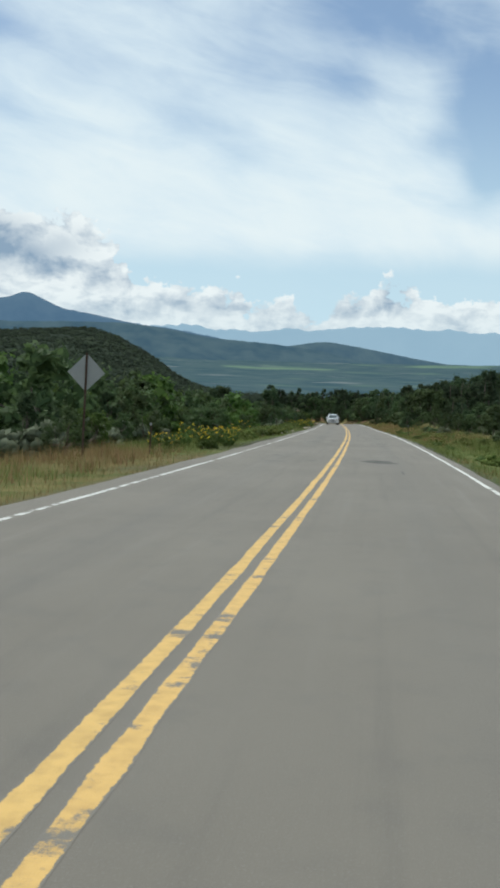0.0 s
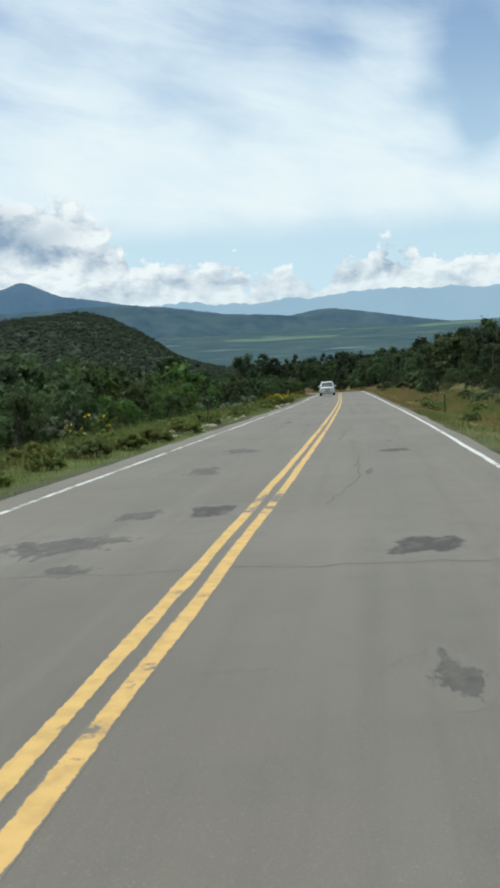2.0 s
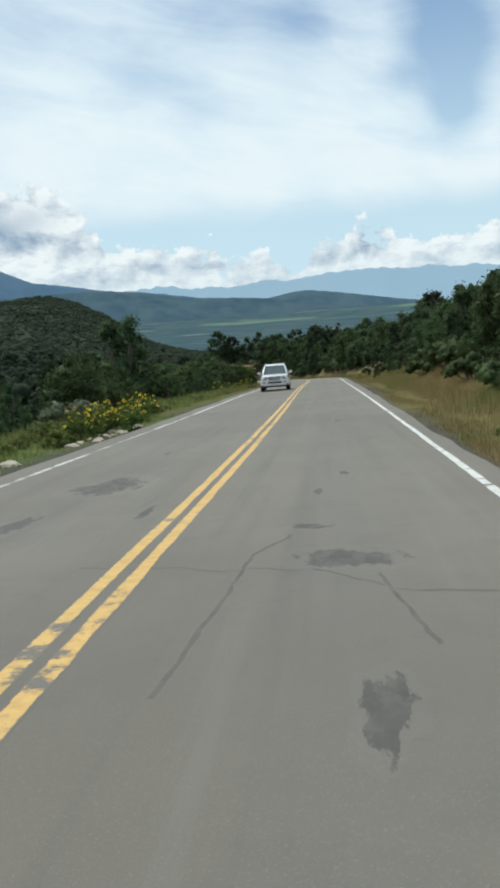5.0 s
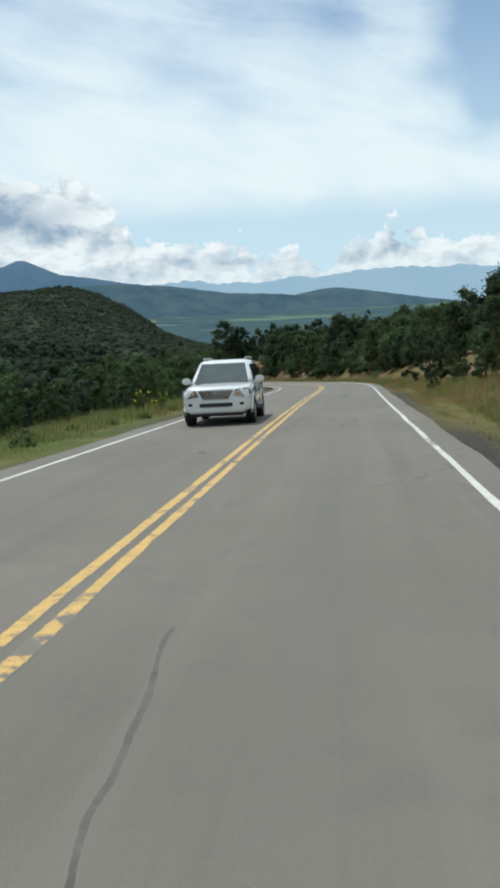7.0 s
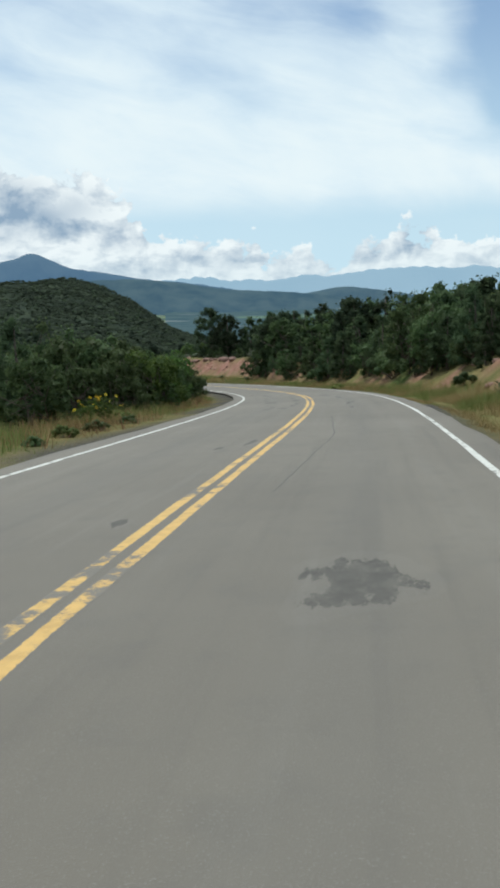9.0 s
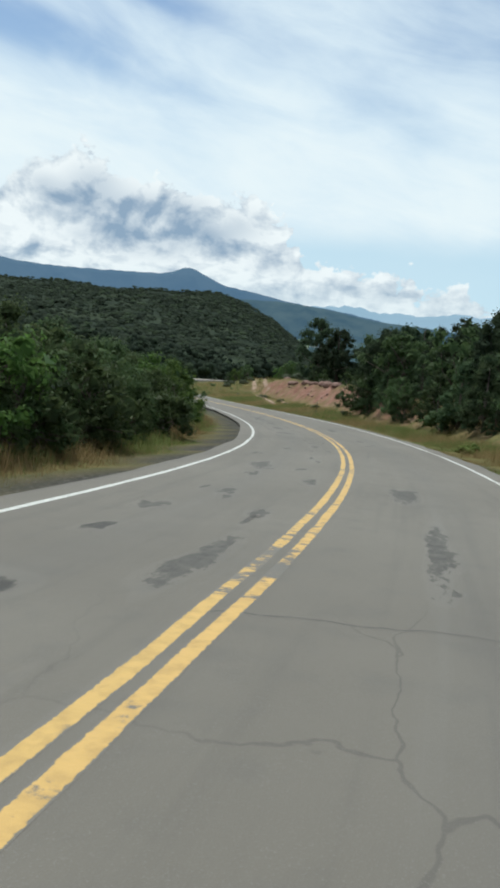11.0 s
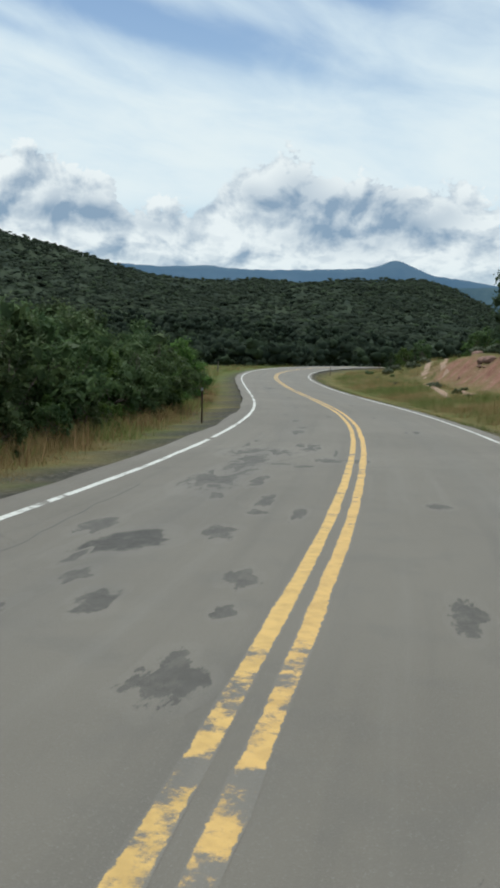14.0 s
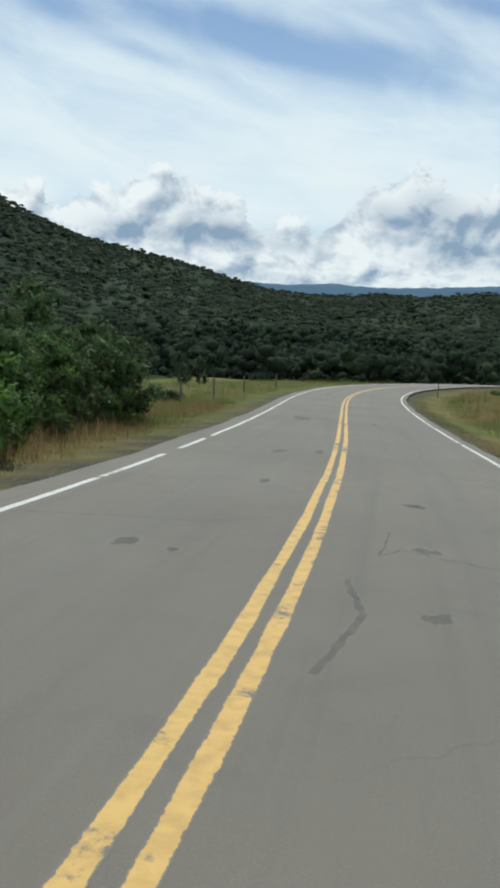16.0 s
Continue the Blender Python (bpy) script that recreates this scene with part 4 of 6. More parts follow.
def core_faces():
    """Twelve four-cornered faces of a rounded lump."""
    out = []
    for axis in range(3):
        for side in range(2):
            for other in range(axis + 1, 3):
                for side2 in range(2):
                    third = 3 - axis - other
                    key = [0, 0, 0]
                    key[axis], key[other] = side, side2
                    ends = []
                    for q in range(2):
                        key[third] = q
                        ends.append(key[0] * 4 + key[1] * 2 + key[2])
                    f = [ends[0], 8 + 2 * axis + side, ends[1], 8 + 2 * other + side2]
                    n = np.cross(CORE[f[1]] - CORE[f[0]], CORE[f[2]] - CORE[f[0]])
                    out.append(f if n @ CORE[f].mean(0) > 0 else f[::-1])
    return np.array(out)


CORE_FACES = core_faces()


def leaf_quads(rng, centres, spreads, per, size, flat=0.55, core=0.72, inner=0):
    """Clumps of foliage: a leafy lump at each centre with small sprays standing out of it.
    Gives the corners, faces and the outward lie of the leaves."""
    n = len(centres) * per
    c = np.repeat(centres, per, 0)
    v = rng.normal(size=(n, 3))
    v /= np.linalg.norm(v, axis=1)[:, None]
    p = c + v * (np.repeat(spreads, per) * rng.uniform(0.45, 1.0, n) ** 0.6)[:, None] * (1, 1, 0.8)
    nrm = v + rng.normal(size=(n, 3)) * flat + (0, 0, 0.35)
    nrm /= np.linalg.norm(nrm, axis=1)[:, None]
    t = np.cross(nrm, rng.normal(size=(n, 3)))
    t /= np.linalg.norm(t, axis=1)[:, None]
    b = np.cross(nrm, t)
    L = (size * rng.uniform(0.6, 1.35, n))[:, None]
    if inner:  # a few broad sprays close the middle of each clump
        broad = (np.arange(n) % per) < inner
        p = np.where(broad[:, None], c + (p - c) * 0.30, p)
        L = np.where(broad[:, None], np.repeat(spreads, per)[:, None] * rng.uniform(0.8, 1.15, (n, 1)), L)
    W_ = L * rng.uniform(0.45, 0.75, n)[:, None]
    k = nrm * L * 0.16
    V = np.stack([p - t * L / 2, p - b * W_ / 2 + k, p + t * L / 2, p + b * W_ / 2 + k], 1).reshape(-1, 3)
    lie = np.repeat(v * 0.75 + nrm * 0.55 + (0, 0, 0.2), 4, 0)
    F = np.arange(4 * n).reshape(-1, 4)
    if core:
        m = len(centres)
        lump = CORE[None] * rng.uniform(0.75, 1.2, (m, 14, 1)) * (spreads * core)[:, None, None]
        V = np.concatenate([V, (centres[:, None] + lump).reshape(-1, 3)])
        lie = np.concatenate([lie, np.tile(CORE, (m, 1))])
        F = np.concatenate([F, (4 * n + 14 * np.arange(m)[:, None, None] + CORE_FACES[None]).reshape(-1, 4)])
    return V, F, lie / np.linalg.norm(lie, axis=1)[:, None]


def foliage(name, V, F, lie, mat, **layers):
    """A mesh of foliage shaded along the outward lie of its leaves."""
    me = sheet(name, V, F, mat, True, **layers)
    me.normals_split_custom_set_from_vertices(lie)
    return me


def limbs(bm, rng, base, tips, r0):
    for tip in tips:
        a0, b0 = Vector(base), Vector(tip)
        mid = a0.lerp(b0, 0.5) + Vector(rng.normal(size=3)) * (b0 - a0).length * 0.07
        tube(bm, [a0, mid, b0], [r0, r0 * 0.65, r0 * 0.25], 4)


def plant(name, label, category, group, kind, tall, seed, leaf, full=1.0):
    """One tree or bush at the world's middle: a trunk with limbs, and a crown of leaf sprays in uneven clumps."""
    rng = np.random.RandomState(seed)
    root = tagged(new(name), label, category, group)
    bm = bmesh.new()
    back = full < 1
    if kind == "oak":
        n = 28 if back else 46
        th, u = rng.uniform(0, 6.28, n), rng.uniform(0.0, 1.0, n) ** 0.8
        wide = tall * 0.46 * (1 + 0.25 * np.sin(th * 2 + seed) + 0.15 * np.sin(th * 3 + 2 * seed))
        z = tall * (0.09 + 0.81 * u)
        rad = wide * np.sqrt(np.clip(1 - (np.clip(u - 0.30, 0, 1) / 0.74) ** 2, 0.03, 1)) * rng.uniform(0.55, 1.0, n)
        cen = np.stack([rad * np.cos(th), rad * np.sin(th), z + rng.normal(size=n) * 0.08 * tall], 1)
        V, F, lie = leaf_quads(rng, cen, rng.uniform(0.085, 0.155, n) * tall * (1.4 if back else 1.12), 22 if back else 52, 0.26 if back else 0.135, 0.6, 0, 6 if back else 6)
        for k in range(2 if back else 4):
            p = (rng.normal() * 0.12, rng.normal() * 0.12, 0)
            q = cen[rng.randint(n)] * (0.5, 0.5, 0.6)
            tube(bm, [(p[0], p[1], -0.3), (p[0], p[1], 0.2 * tall), tuple(q)], [0.07, 0.06, 0.035], 6)
            limbs(bm, rng, q, cen[rng.choice(n, 1 if back else 4)], 0.035)
    elif kind == "juniper":
        n = 30 if back else 52
        u = rng.uniform(0, 1, n) ** 1.15
        th = rng.uniform(0, 6.28, n)
        prof = np.interp(u, [0, 0.12, 0.35, 0.7, 1], [0.27, 0.31, 0.30, 0.19, 0.04]) * tall
        lump = 1 + 0.22 * np.sin(th * 3 + seed) + 0.15 * np.sin(u * 17 + th)
        rad = prof * lump * rng.uniform(0.55, 1.0, n)
        cen = np.stack([rad * np.cos(th), rad * np.sin(th), tall * (0.04 + 0.91 * u)], 1)
        V, F, lie = leaf_quads(rng, cen, rng.uniform(0.075, 0.12, n) * tall * (1.4 if back else 1.15), 22 if back else 40, 0.26 if back else 0.16, 0.8, 0, 7 if back else 7)
        tube(bm, [(0, 0, -0.3), (0.06, 0, 0.3 * tall), (0, 0.05, 0.9 * tall)], [0.16, 0.11, 0.03], 7)
        limbs(bm, rng, (0.04, 0, 0.25 * tall), cen[rng.choice(n, 2 if back else 9)], 0.04)
    elif kind == "pinyon":
        n = 34 if back else 84
        u, th = rng.uniform(0, 1, n) ** 0.9, rng.uniform(0, 6.28, n)
        prof = np.interp(u, [0, 0.2, 0.5, 0.8, 1], [0.34, 0.43, 0.40, 0.27, 0.08]) * tall
        rad = prof * (1 + 0.2 * np.sin(th * 3 + seed)) * rng.uniform(0.25, 1.0, n) ** 0.6
        cen = np.stack([rad * np.cos(th), rad * np.sin(th), tall * (0.07 + 0.86 * u)], 1)
        V, F, lie = leaf_quads(rng, cen, rng.uniform(0.085, 0.14, n) * tall * (1.35 if back else 1.0), 24 if back else 38, 0.27 if back else 0.20, 0.9, 0, 7)
        tube(bm, [(0, 0, -0.4), (0.1, 0.05, 0.3 * tall), (0.05, 0.12, 0.65 * tall), (0, 0.1, 0.93 * tall)], [0.22, 0.17, 0.10, 0.03], 8)
        limbs(bm, rng, (0.08, 0.06, 0.22 * tall), cen[rng.choice(n, 3 if back else 10)], 0.05)
    elif kind == "pine":
        n = 0
        cen, spr = [], []
        tube(bm, [(0, 0, -0.4), (0.1, 0.05, 0.4 * tall), (0.05, 0.15, 0.75 * tall), (0, 0.1, 0.97 * tall)], [0.24, 0.18, 0.10, 0.03], 8)
        for k in range(20 if back else 30):
            u = rng.uniform(0.12, 1.0)
            th = rng.uniform(0, 6.28)
            reach = tall * np.interp(u, [0.1, 0.4, 0.75, 1], [0.22, 0.27, 0.20, 0.05]) * rng.uniform(0.55, 1.15)
            tip = np.array([reach * math.cos(th), reach * math.sin(th), tall * (u * 0.95 + 0.02) + reach * 0.12])
            limbs(bm, rng, (0.05, 0.1, tall * u * 0.93), [tip], 0.045)
            for q in (0.5, 1.0):
                cen.append(tip * (q, q, 1) + rng.normal(size=3) * 0.035 * tall)
                spr.append(rng.uniform(0.07, 0.115) * tall)
        V, F, lie = leaf_quads(rng, np.array(cen), np.array(spr), 28 if back else 46, 0.24 if back else 0.19, 0.9, 0, 8)
    else:  # low shrub
        n = 22
        th, u = rng.uniform(0, 6.28, n), rng.uniform(0, 1, n)
        rad = tall * 0.62 * rng.uniform(0.1, 1.0, n) ** 0.6
        cen = np.stack([rad * np.cos(th), rad * np.sin(th), tall * (0.12 + 0.5 * (1 - (rad / tall / 0.7) ** 2) * rng.uniform(0.5, 1.1, n))], 1)
        V, F, lie = leaf_quads(rng, cen, rng.uniform(0.14, 0.24, n) * tall, 14, 0.10 * tall + 0.03, 0.9)
        limbs(bm, rng, (0, 0, -0.1), cen[:9], 0.025)
    part("trunk", bm, BARK, root, "", True)
    hang("crown", foliage("crown", V, F, lie, leaf), None, root)
    return root


KINDS = {
    "oak": ("oak_bush", "dense green scrub oak on the roadside", "bush", "scrub oaks along the road", 3.6, OAK, 4),
    "bright": ("willow_bush", "bright green leafy bush on the verge", "bush", "bright bushes along the road", 3.2, BRIGHT, 2),
    "juniper": ("juniper_tree", "dark green juniper with a dense conical crown", "tree", "junipers along the road", 5.2, JUNIPER, 4),
    "pine": ("pine_tree", "tall dark pine with a ragged rounded crown", "tree", "pines on the bank", 8.5, PINE, 3),
    "pinyon": ("pinyon_pine", "broad dark pinyon pine with a dense rounded crown", "tree", "pinyons on the bank", 6.5, PINE, 3),
    "sage": ("sagebrush", "low grey-green sagebrush on the verge", "shrub", "sagebrush along the road", 0.9, SAGE, 3),
    "weed": ("roadside_weed", "leafy green weed clump in the verge grass", "weed", "weeds along the road", 0.6, WEED, 3),
    "brush": ("rabbitbrush", "bushy yellow-green brush on the verge", "shrub", "yellow-green brush along the road", 0.8, BRUSH, 3),
    "shrub": ("roadside_shrub", "low green shrub in the grass", "shrub", "shrubs along the road", 1.0, OAK, 2),
}
TEMPLATES, USED = {}, {}


def grow(kind, s, o, tall, seed, close=False):
    """Plants one of a kind beside the road."""
    name, label, category, group, base, leaf, forms = KINDS[kind]
    p = on_road(np.array([s]), np.array([o]))[0]
    z = float(height(p[0], p[1]))
    k = tall / base
    rng = np.random.RandomState(seed)
    m = Matrix.Translation((p[0], p[1], z - 0.05)) @ Matrix.Rotation(rng.uniform(0, 6.28), 4, "Z") @ Matrix.Diagonal((k * rng.uniform(0.9, 1.12), k * rng.uniform(0.9, 1.12), k, 1))
    back = abs(o) > 13.2 and kind not in ("sage", "shrub", "weed", "brush") and not close
    form = (kind, rng.randint(forms), back)
    if form not in TEMPLATES:
        shape = {"bright": "oak", "sage": "low", "shrub": "low", "weed": "low", "brush": "low"}.get(kind, kind)
        TEMPLATES[form] = plant(name, label, category, group, shape, base, 17 * form[1] + len(kind) * 5 + 1, leaf, 0.4 if back else 1.0)
        TEMPLATES[form].matrix_basis = m
        return
    t = TEMPLATES[form]
    made = copy_thing(t, Matrix())
    made.matrix_basis = m


def row(kinds, s0, s1, step, o0, o1, h0, h1, seed):
    rng = np.random.RandomState(seed)
    s = s0
    while s < s1:
        grow(kinds[rng.randint(len(kinds))], s + rng.uniform(-0.3, 0.3) * step, rng.uniform(o0, o1), rng.uniform(h0, h1), rng.randint(1 << 30))
        s += step


# single plants that stand out
for k, (kind, s, o, h) in enumerate([
        ("bright", 93, -11.5, 3.2), ("bright", 96.5, -12.5, 3.6), ("oak", 90, -11.5, 2.2), ("juniper", 121, -15, 5.0), ("juniper", 130, -21, 8.2), ("juniper", 127, -19, 7.6), ("juniper", 145.4, -12.7, 7.2), ("juniper", 143.5, -13.6, 6.8), ("oak", 133, -13, 4.4), ("oak", 130.5, -12.5, 3.8),
        ("juniper", 148, -13.5, 6.2), ("oak", 136, -11.5, 3.2), ("sage", 103, -9.5, 1.2), ("sage", 106, -9, 1.0), ("sage", 36, -11, 1.6), ("sage", 38, -13, 1.4), ("juniper", 34, -14, 3.2),
        ("juniper", 41, -12.5, 3.4), ("oak", 213, -6.6, 2.2), ("oak", 211, -8.0, 2.6), ("juniper", 180.5, 8.2, 3.4), ("juniper", 182.5, 9.2, 3.6), ("juniper", 177, 9.6, 2.4), ("shrub", 170, 8.6, 1.6), ("juniper", 168, 7.0, 1.3), ("juniper", 231, 10.7, 4.3), ("juniper", 235.5, 10.8, 4.6), ("bright", 225, 11.8, 2.6), ("pinyon", 237, 14.5, 7.4), ("pinyon", 245, 15, 6.8), ("brush", 221.5, 6.9, 0.8),
        ("pinyon", 295.5, 20.6, 9.4), ("pinyon", 290, 21.5, 7.6), ("pinyon", 299, 24.5, 6.0), ("pinyon", 268, 19.5, 6.2), ("pinyon", 258.5, 13.4, 6.6), ("juniper", 257, 13.0, 5.2), ("pinyon", 263, 17.5, 6.4), ("juniper", 226, 11.2, 3.4), ("sage", 284, 18, 1.2), ("sage", 287, 18.2, 1.0), ("juniper", 290, 18.2, 2.4), ("oak", 302, 18.4, 2.6), ("bright", 306, 20, 3.0), ("oak", 310, 21.5, 3.4), ("sage", 300, 17.6, 1.2), ("bright", 328, 21.5, 2.6), ("oak", 330, 23.5, 2.8), ("bright", 332, 13.5, 3.2), ("oak", 336, 14.5, 3.4), ("oak", 328, 16, 2.8), ("sage", 317, 12, 1.1), ("sage", 319.5, 13, 1.0), ("juniper", 321.5, 12.5, 2.2), ("sage", 325, 13.0, 1.0), ("juniper", 248, 12.6, 4.0), ("juniper", 231, 12.5, 5.0), ("juniper", 234, 11.8, 4.2), ("juniper", 238, 13.5, 5.2),
        ("juniper", 244, 18, 6.0), ("sage", 315, 14.5, 1.3), ("sage", 317, 16, 1.0), ("juniper", 318.5, 15, 2.0), ("shrub", 324, 10, 0.9), ("oak", 338, 33, 3.4), ("bright", 335, 30, 3.8), ("shrub", 297, -9.5, 1.3), ("juniper", 289, -12.5, 3.6), ("juniper", 292, -14, 3.2),
        ("shrub", 303, -10, 0.8), ("bright", 326, 27, 3.2), ("bright", 323, 30, 3.4), ("oak", 320, 31, 3.2), ("oak", 205, 12, 2.4), ("shrub", 196, 9, 1.2)]):
    grow(kind, s, o, h, 900 + k, True)
# left of the road: bushes, then junipers on the falling slope
row(["oak", "oak", "bright", "sage"], 30, 92, 1.9, -15, -10.5, 1.8, 3.2, 1)
row(["oak", "bright", "oak", "juniper"], 40, 120, 1.9, -23, -15, 4.0, 6.0, 2)
row(["juniper", "oak"], 120, 160, 2.2, -26, -16, 3.6, 5.6, 26)
row(["oak", "bright", "oak", "juniper"], 52, 130, 2.8, -36, -24, 6.5, 8.8, 27)
row(["juniper", "oak"], 20, 170, 4.6, -50, -36, 5.0, 8.0, 3)
row(["oak", "juniper", "sage"], 100, 132, 3.0, -13, -9.8, 1.2, 2.6, 4)
row(["juniper", "oak", "oak"], 138, 188, 2.2, -16, -9.0, 2.2, 3.8, 5)
row(["oak", "oak", "oak", "bright"], 186, 284, 1.5, -8.8, -7.5, 2.3, 3.4, 6)
row(["oak", "oak", "bright"], 186, 283, 1.4, -7.4, -6.8, 0.8, 1.6, 28)
row(["oak", "oak", "oak", "juniper"], 186, 283, 1.7, -14, -10.5, 3.6, 5.0, 7)
row(["oak", "juniper"], 184, 285, 2.6, -22, -15, 4.0, 5.2, 8)
row(["oak", "juniper"], 286, 330, 3.5, -30, -18, 2.5, 4.0, 9)
row(["weed"], 34, 128, 2.4, -8.6, -5.6, 0.35, 0.75, 31)
row(["brush", "brush", "weed"], 40, 118, 0.9, -8.2, -5.5, 0.45, 0.9, 37)
row(["weed", "weed", "shrub"], 130, 190, 2.8, -8.4, -6.0, 0.3, 0.6, 32)
row(["weed", "brush"], 20, 110, 1.3, 5.2, 9.5, 0.35, 0.8, 33)
# right of the road: sage in the open, junipers thickening along the bank
row(["sage", "shrub"], 48, 100, 5.0, 8.5, 14, 0.7, 1.4, 11)
row(["juniper", "oak"], 64, 118, 2.6, 13, 22, 1.8, 3.2, 12)
row(["juniper", "oak", "oak"], 92, 126, 2.0, 10.6, 15, 1.4, 3.0, 34)
row(["juniper", "juniper", "oak"], 126, 172, 1.5, 10.2, 14, 3.0, 5.2, 13)
row(["juniper", "pinyon"], 100, 134, 1.9, 15, 22, 3.0, 4.4, 35)
row(["juniper", "pinyon", "pinyon"], 134, 218, 1.9, 14, 21, 5.0, 7.2, 14)
row(["juniper", "oak", "shrub"], 112, 168, 2.2, 8.4, 10.4, 1.2, 2.8, 21)
row(["juniper", "juniper", "oak"], 184, 262, 2.4, 10.6, 13.0, 1.8, 3.8, 38)
row(["juniper", "oak", "shrub"], 188, 262, 3.2, 10.2, 12.6, 1.2, 2.8, 25)
row(["juniper", "juniper", "oak"], 182, 226, 1.9, 11, 16, 3.6, 6.0, 15)
row(["juniper", "pinyon"], 70, 128, 3.0, 22, 34, 3.4, 5.0, 36)
row(["juniper", "pinyon"], 128, 240, 2.4, 21, 32, 6.2, 8.4, 16)
row(["juniper", "juniper", "oak"], 224, 266, 2.0, 13, 18, 3.6, 6.0, 17)
row(["pinyon", "juniper", "pine"], 226, 268, 2.2, 17, 28, 6.0, 8.0, 22)
row(["juniper", "pinyon", "juniper"], 262, 292, 2.6, 21, 30, 4.6, 7.0, 18)
row(["oak", "juniper", "sage"], 272, 300, 2.6, 17.6, 20, 1.0, 2.2, 23)
row(["juniper"], 255, 300, 4.0, 30, 46, 5.0, 7.5, 24)
row(["shrub", "sage"], 262, 330, 4.4, 9.5, 13, 0.35, 0.8, 19)
row(["oak", "bright", "juniper", "sage"], 304, 348, 2.2, 36, 52, 2.2, 4.0, 20)


# ---- woods farther off, past counting ----
def woods_material():
    m = WOODS
    nt = m.node_tree
    b = nt.nodes["Principled BSDF"]
    src = b.inputs["Base Color"].links[0].from_socket
    c = mixed(nt, ranged(nt, attribute(nt, "tone"), 0.55, 1.0), src, (0.064, 0.090, 0.050))
    nt.links.new(c, b.inputs["Base Color"])


woods_material()


def woods(name, label, x, y, tall, lumps, per, size, seed, wide=(0.9, 1.4), dome=False):
    rng = np.random.RandomState(seed)
    forms = []
    for k in range(6):
        u, th = (np.arange(lumps) + rng.uniform(0, 1, lumps)) / lumps, np.arange(lumps) * 2.4 + rng.uniform(0, 1.5, lumps)
        rad = np.interp(u, [0, 0.3, 0.75, 1], [0.26, 0.34, 0.2, 0.03]) * rng.uniform(0.5, 1.05, lumps)
        cen = np.stack([rad * np.cos(th), rad * np.sin(th), 0.10 + 0.78 * u], 1)
        V0, F0, L0 = leaf_quads(rng, cen, rng.uniform(0.17, 0.26, lumps) * (6 / lumps) ** 0.33, per, size, 0.8, 0.62 if lumps > 1 else 0.75)
        if dome:  # far canopy: only the upper faces, shaded as one rounded cover
            F0 = F0[V0[F0].mean(1)[:, 2] > cen[0, 2] - 0.08]
            L0 = L0 * 0.55 + (0, 0, 0.6)
        forms.append((V0, F0, L0))
    z = height(x, y)
    Vs, Fs, lies, tones, at = [], [], [], [], 0
    pick = rng.randint(6, size=len(x))
    tone = rng.uniform(0, 1, len(x)) ** 1.5
    for k in range(6):
        V0, F0, L0 = forms[k]
        i = np.nonzero(pick == k)[0]
        a = rng.uniform(0, 6.28, len(i))
        c, s = np.cos(a)[:, None], np.sin(a)[:, None]
        f = V0[None] * tall[i][:, None, None] * np.stack([rng.uniform(*wide, len(i))] * 2 + [np.ones(len(i))], 1)[:, None]
        V = np.stack([f[..., 0] * c - f[..., 1] * s + x[i][:, None], f[..., 0] * s + f[..., 1] * c + y[i][:, None], f[..., 2] + z[i][:, None] - 0.3], -1)
        Vs.append(V.reshape(-1, 3))
        lies.append(np.stack([L0[:, 0] * c - L0[:, 1] * s, L0[:, 0] * s + L0[:, 1] * c, L0[:, 2] + 0 * c], -1).reshape(-1, 3))
        Fs.append((at + len(V0) * np.arange(len(i))[:, None, None] + F0[None]).reshape(-1, 4))
        at += len(V0) * len(i)
        tones.append(np.repeat(tone[i], len(V0)))
    me = foliage(name, np.concatenate(Vs), np.concatenate(Fs), np.concatenate(lies), WOODS, tone=np.concatenate(tones))
    tagged(new(name, me), label, "woods", kind="stuff")


def near_woods():
    rng = np.random.RandomState(77)
    x, y = rng.uniform(-230, 130, 9000), rng.uniform(0, 470, 9000)
    s, o = nearest(x, y)
    lo = np.where(o < 0, np.interp(s, [0, 170, 186, 284, 300, 345, 400], [44, 40, 23, 23, 32, 34, 12]), np.interp(s, [0, 60, 100, 230, 240, 300, 330, 360, 420], [60, 40, 34, 34, 46, 50, 60, 22, 14]))
    keep = (np.abs(o) > lo) & (np.abs(o) < np.where(s < 250, 150, 185))
    keep &= ~((o > 0) & (np.abs(o) > 75) & (s < 300))
    x, y = x[keep], y[keep]
    woods("near_woods", "mixed dark green juniper and oak woods on the slopes", x, y, rng.uniform(3.6, 6.8, len(x)), 3, 5, 0.22, 78)


def hill_woods():
    rng = np.random.RandomState(87)
    n = 98000
    az, r = rng.uniform(6, 80, n), np.sqrt(rng.uniform(190**2, 1480**2, n))
    cr = np.interp(az, HILL_AZ, HILL_R)
    x, y = CX - r * np.sin(np.radians(az)), CY + r * np.cos(np.radians(az))
    clear = wavy(x, y, 91, 120.0)
    _, o = nearest(x, y)
    keep = (r < cr + 25) & (rng.uniform(-1.2, 1.2, n) < clear + 1.5) & (np.abs(o) > 150)
    x, y, r = x[keep], y[keep], r[keep]
    woods("hill_woods", "dark green woods covering the hillsides", x, y, 1.7 + 2.3 * rng.uniform(0, 1, len(x)) ** 2, 1, 3, 0.26, 88, (1.5, 2.3), True)


near_woods()
hill_woods()


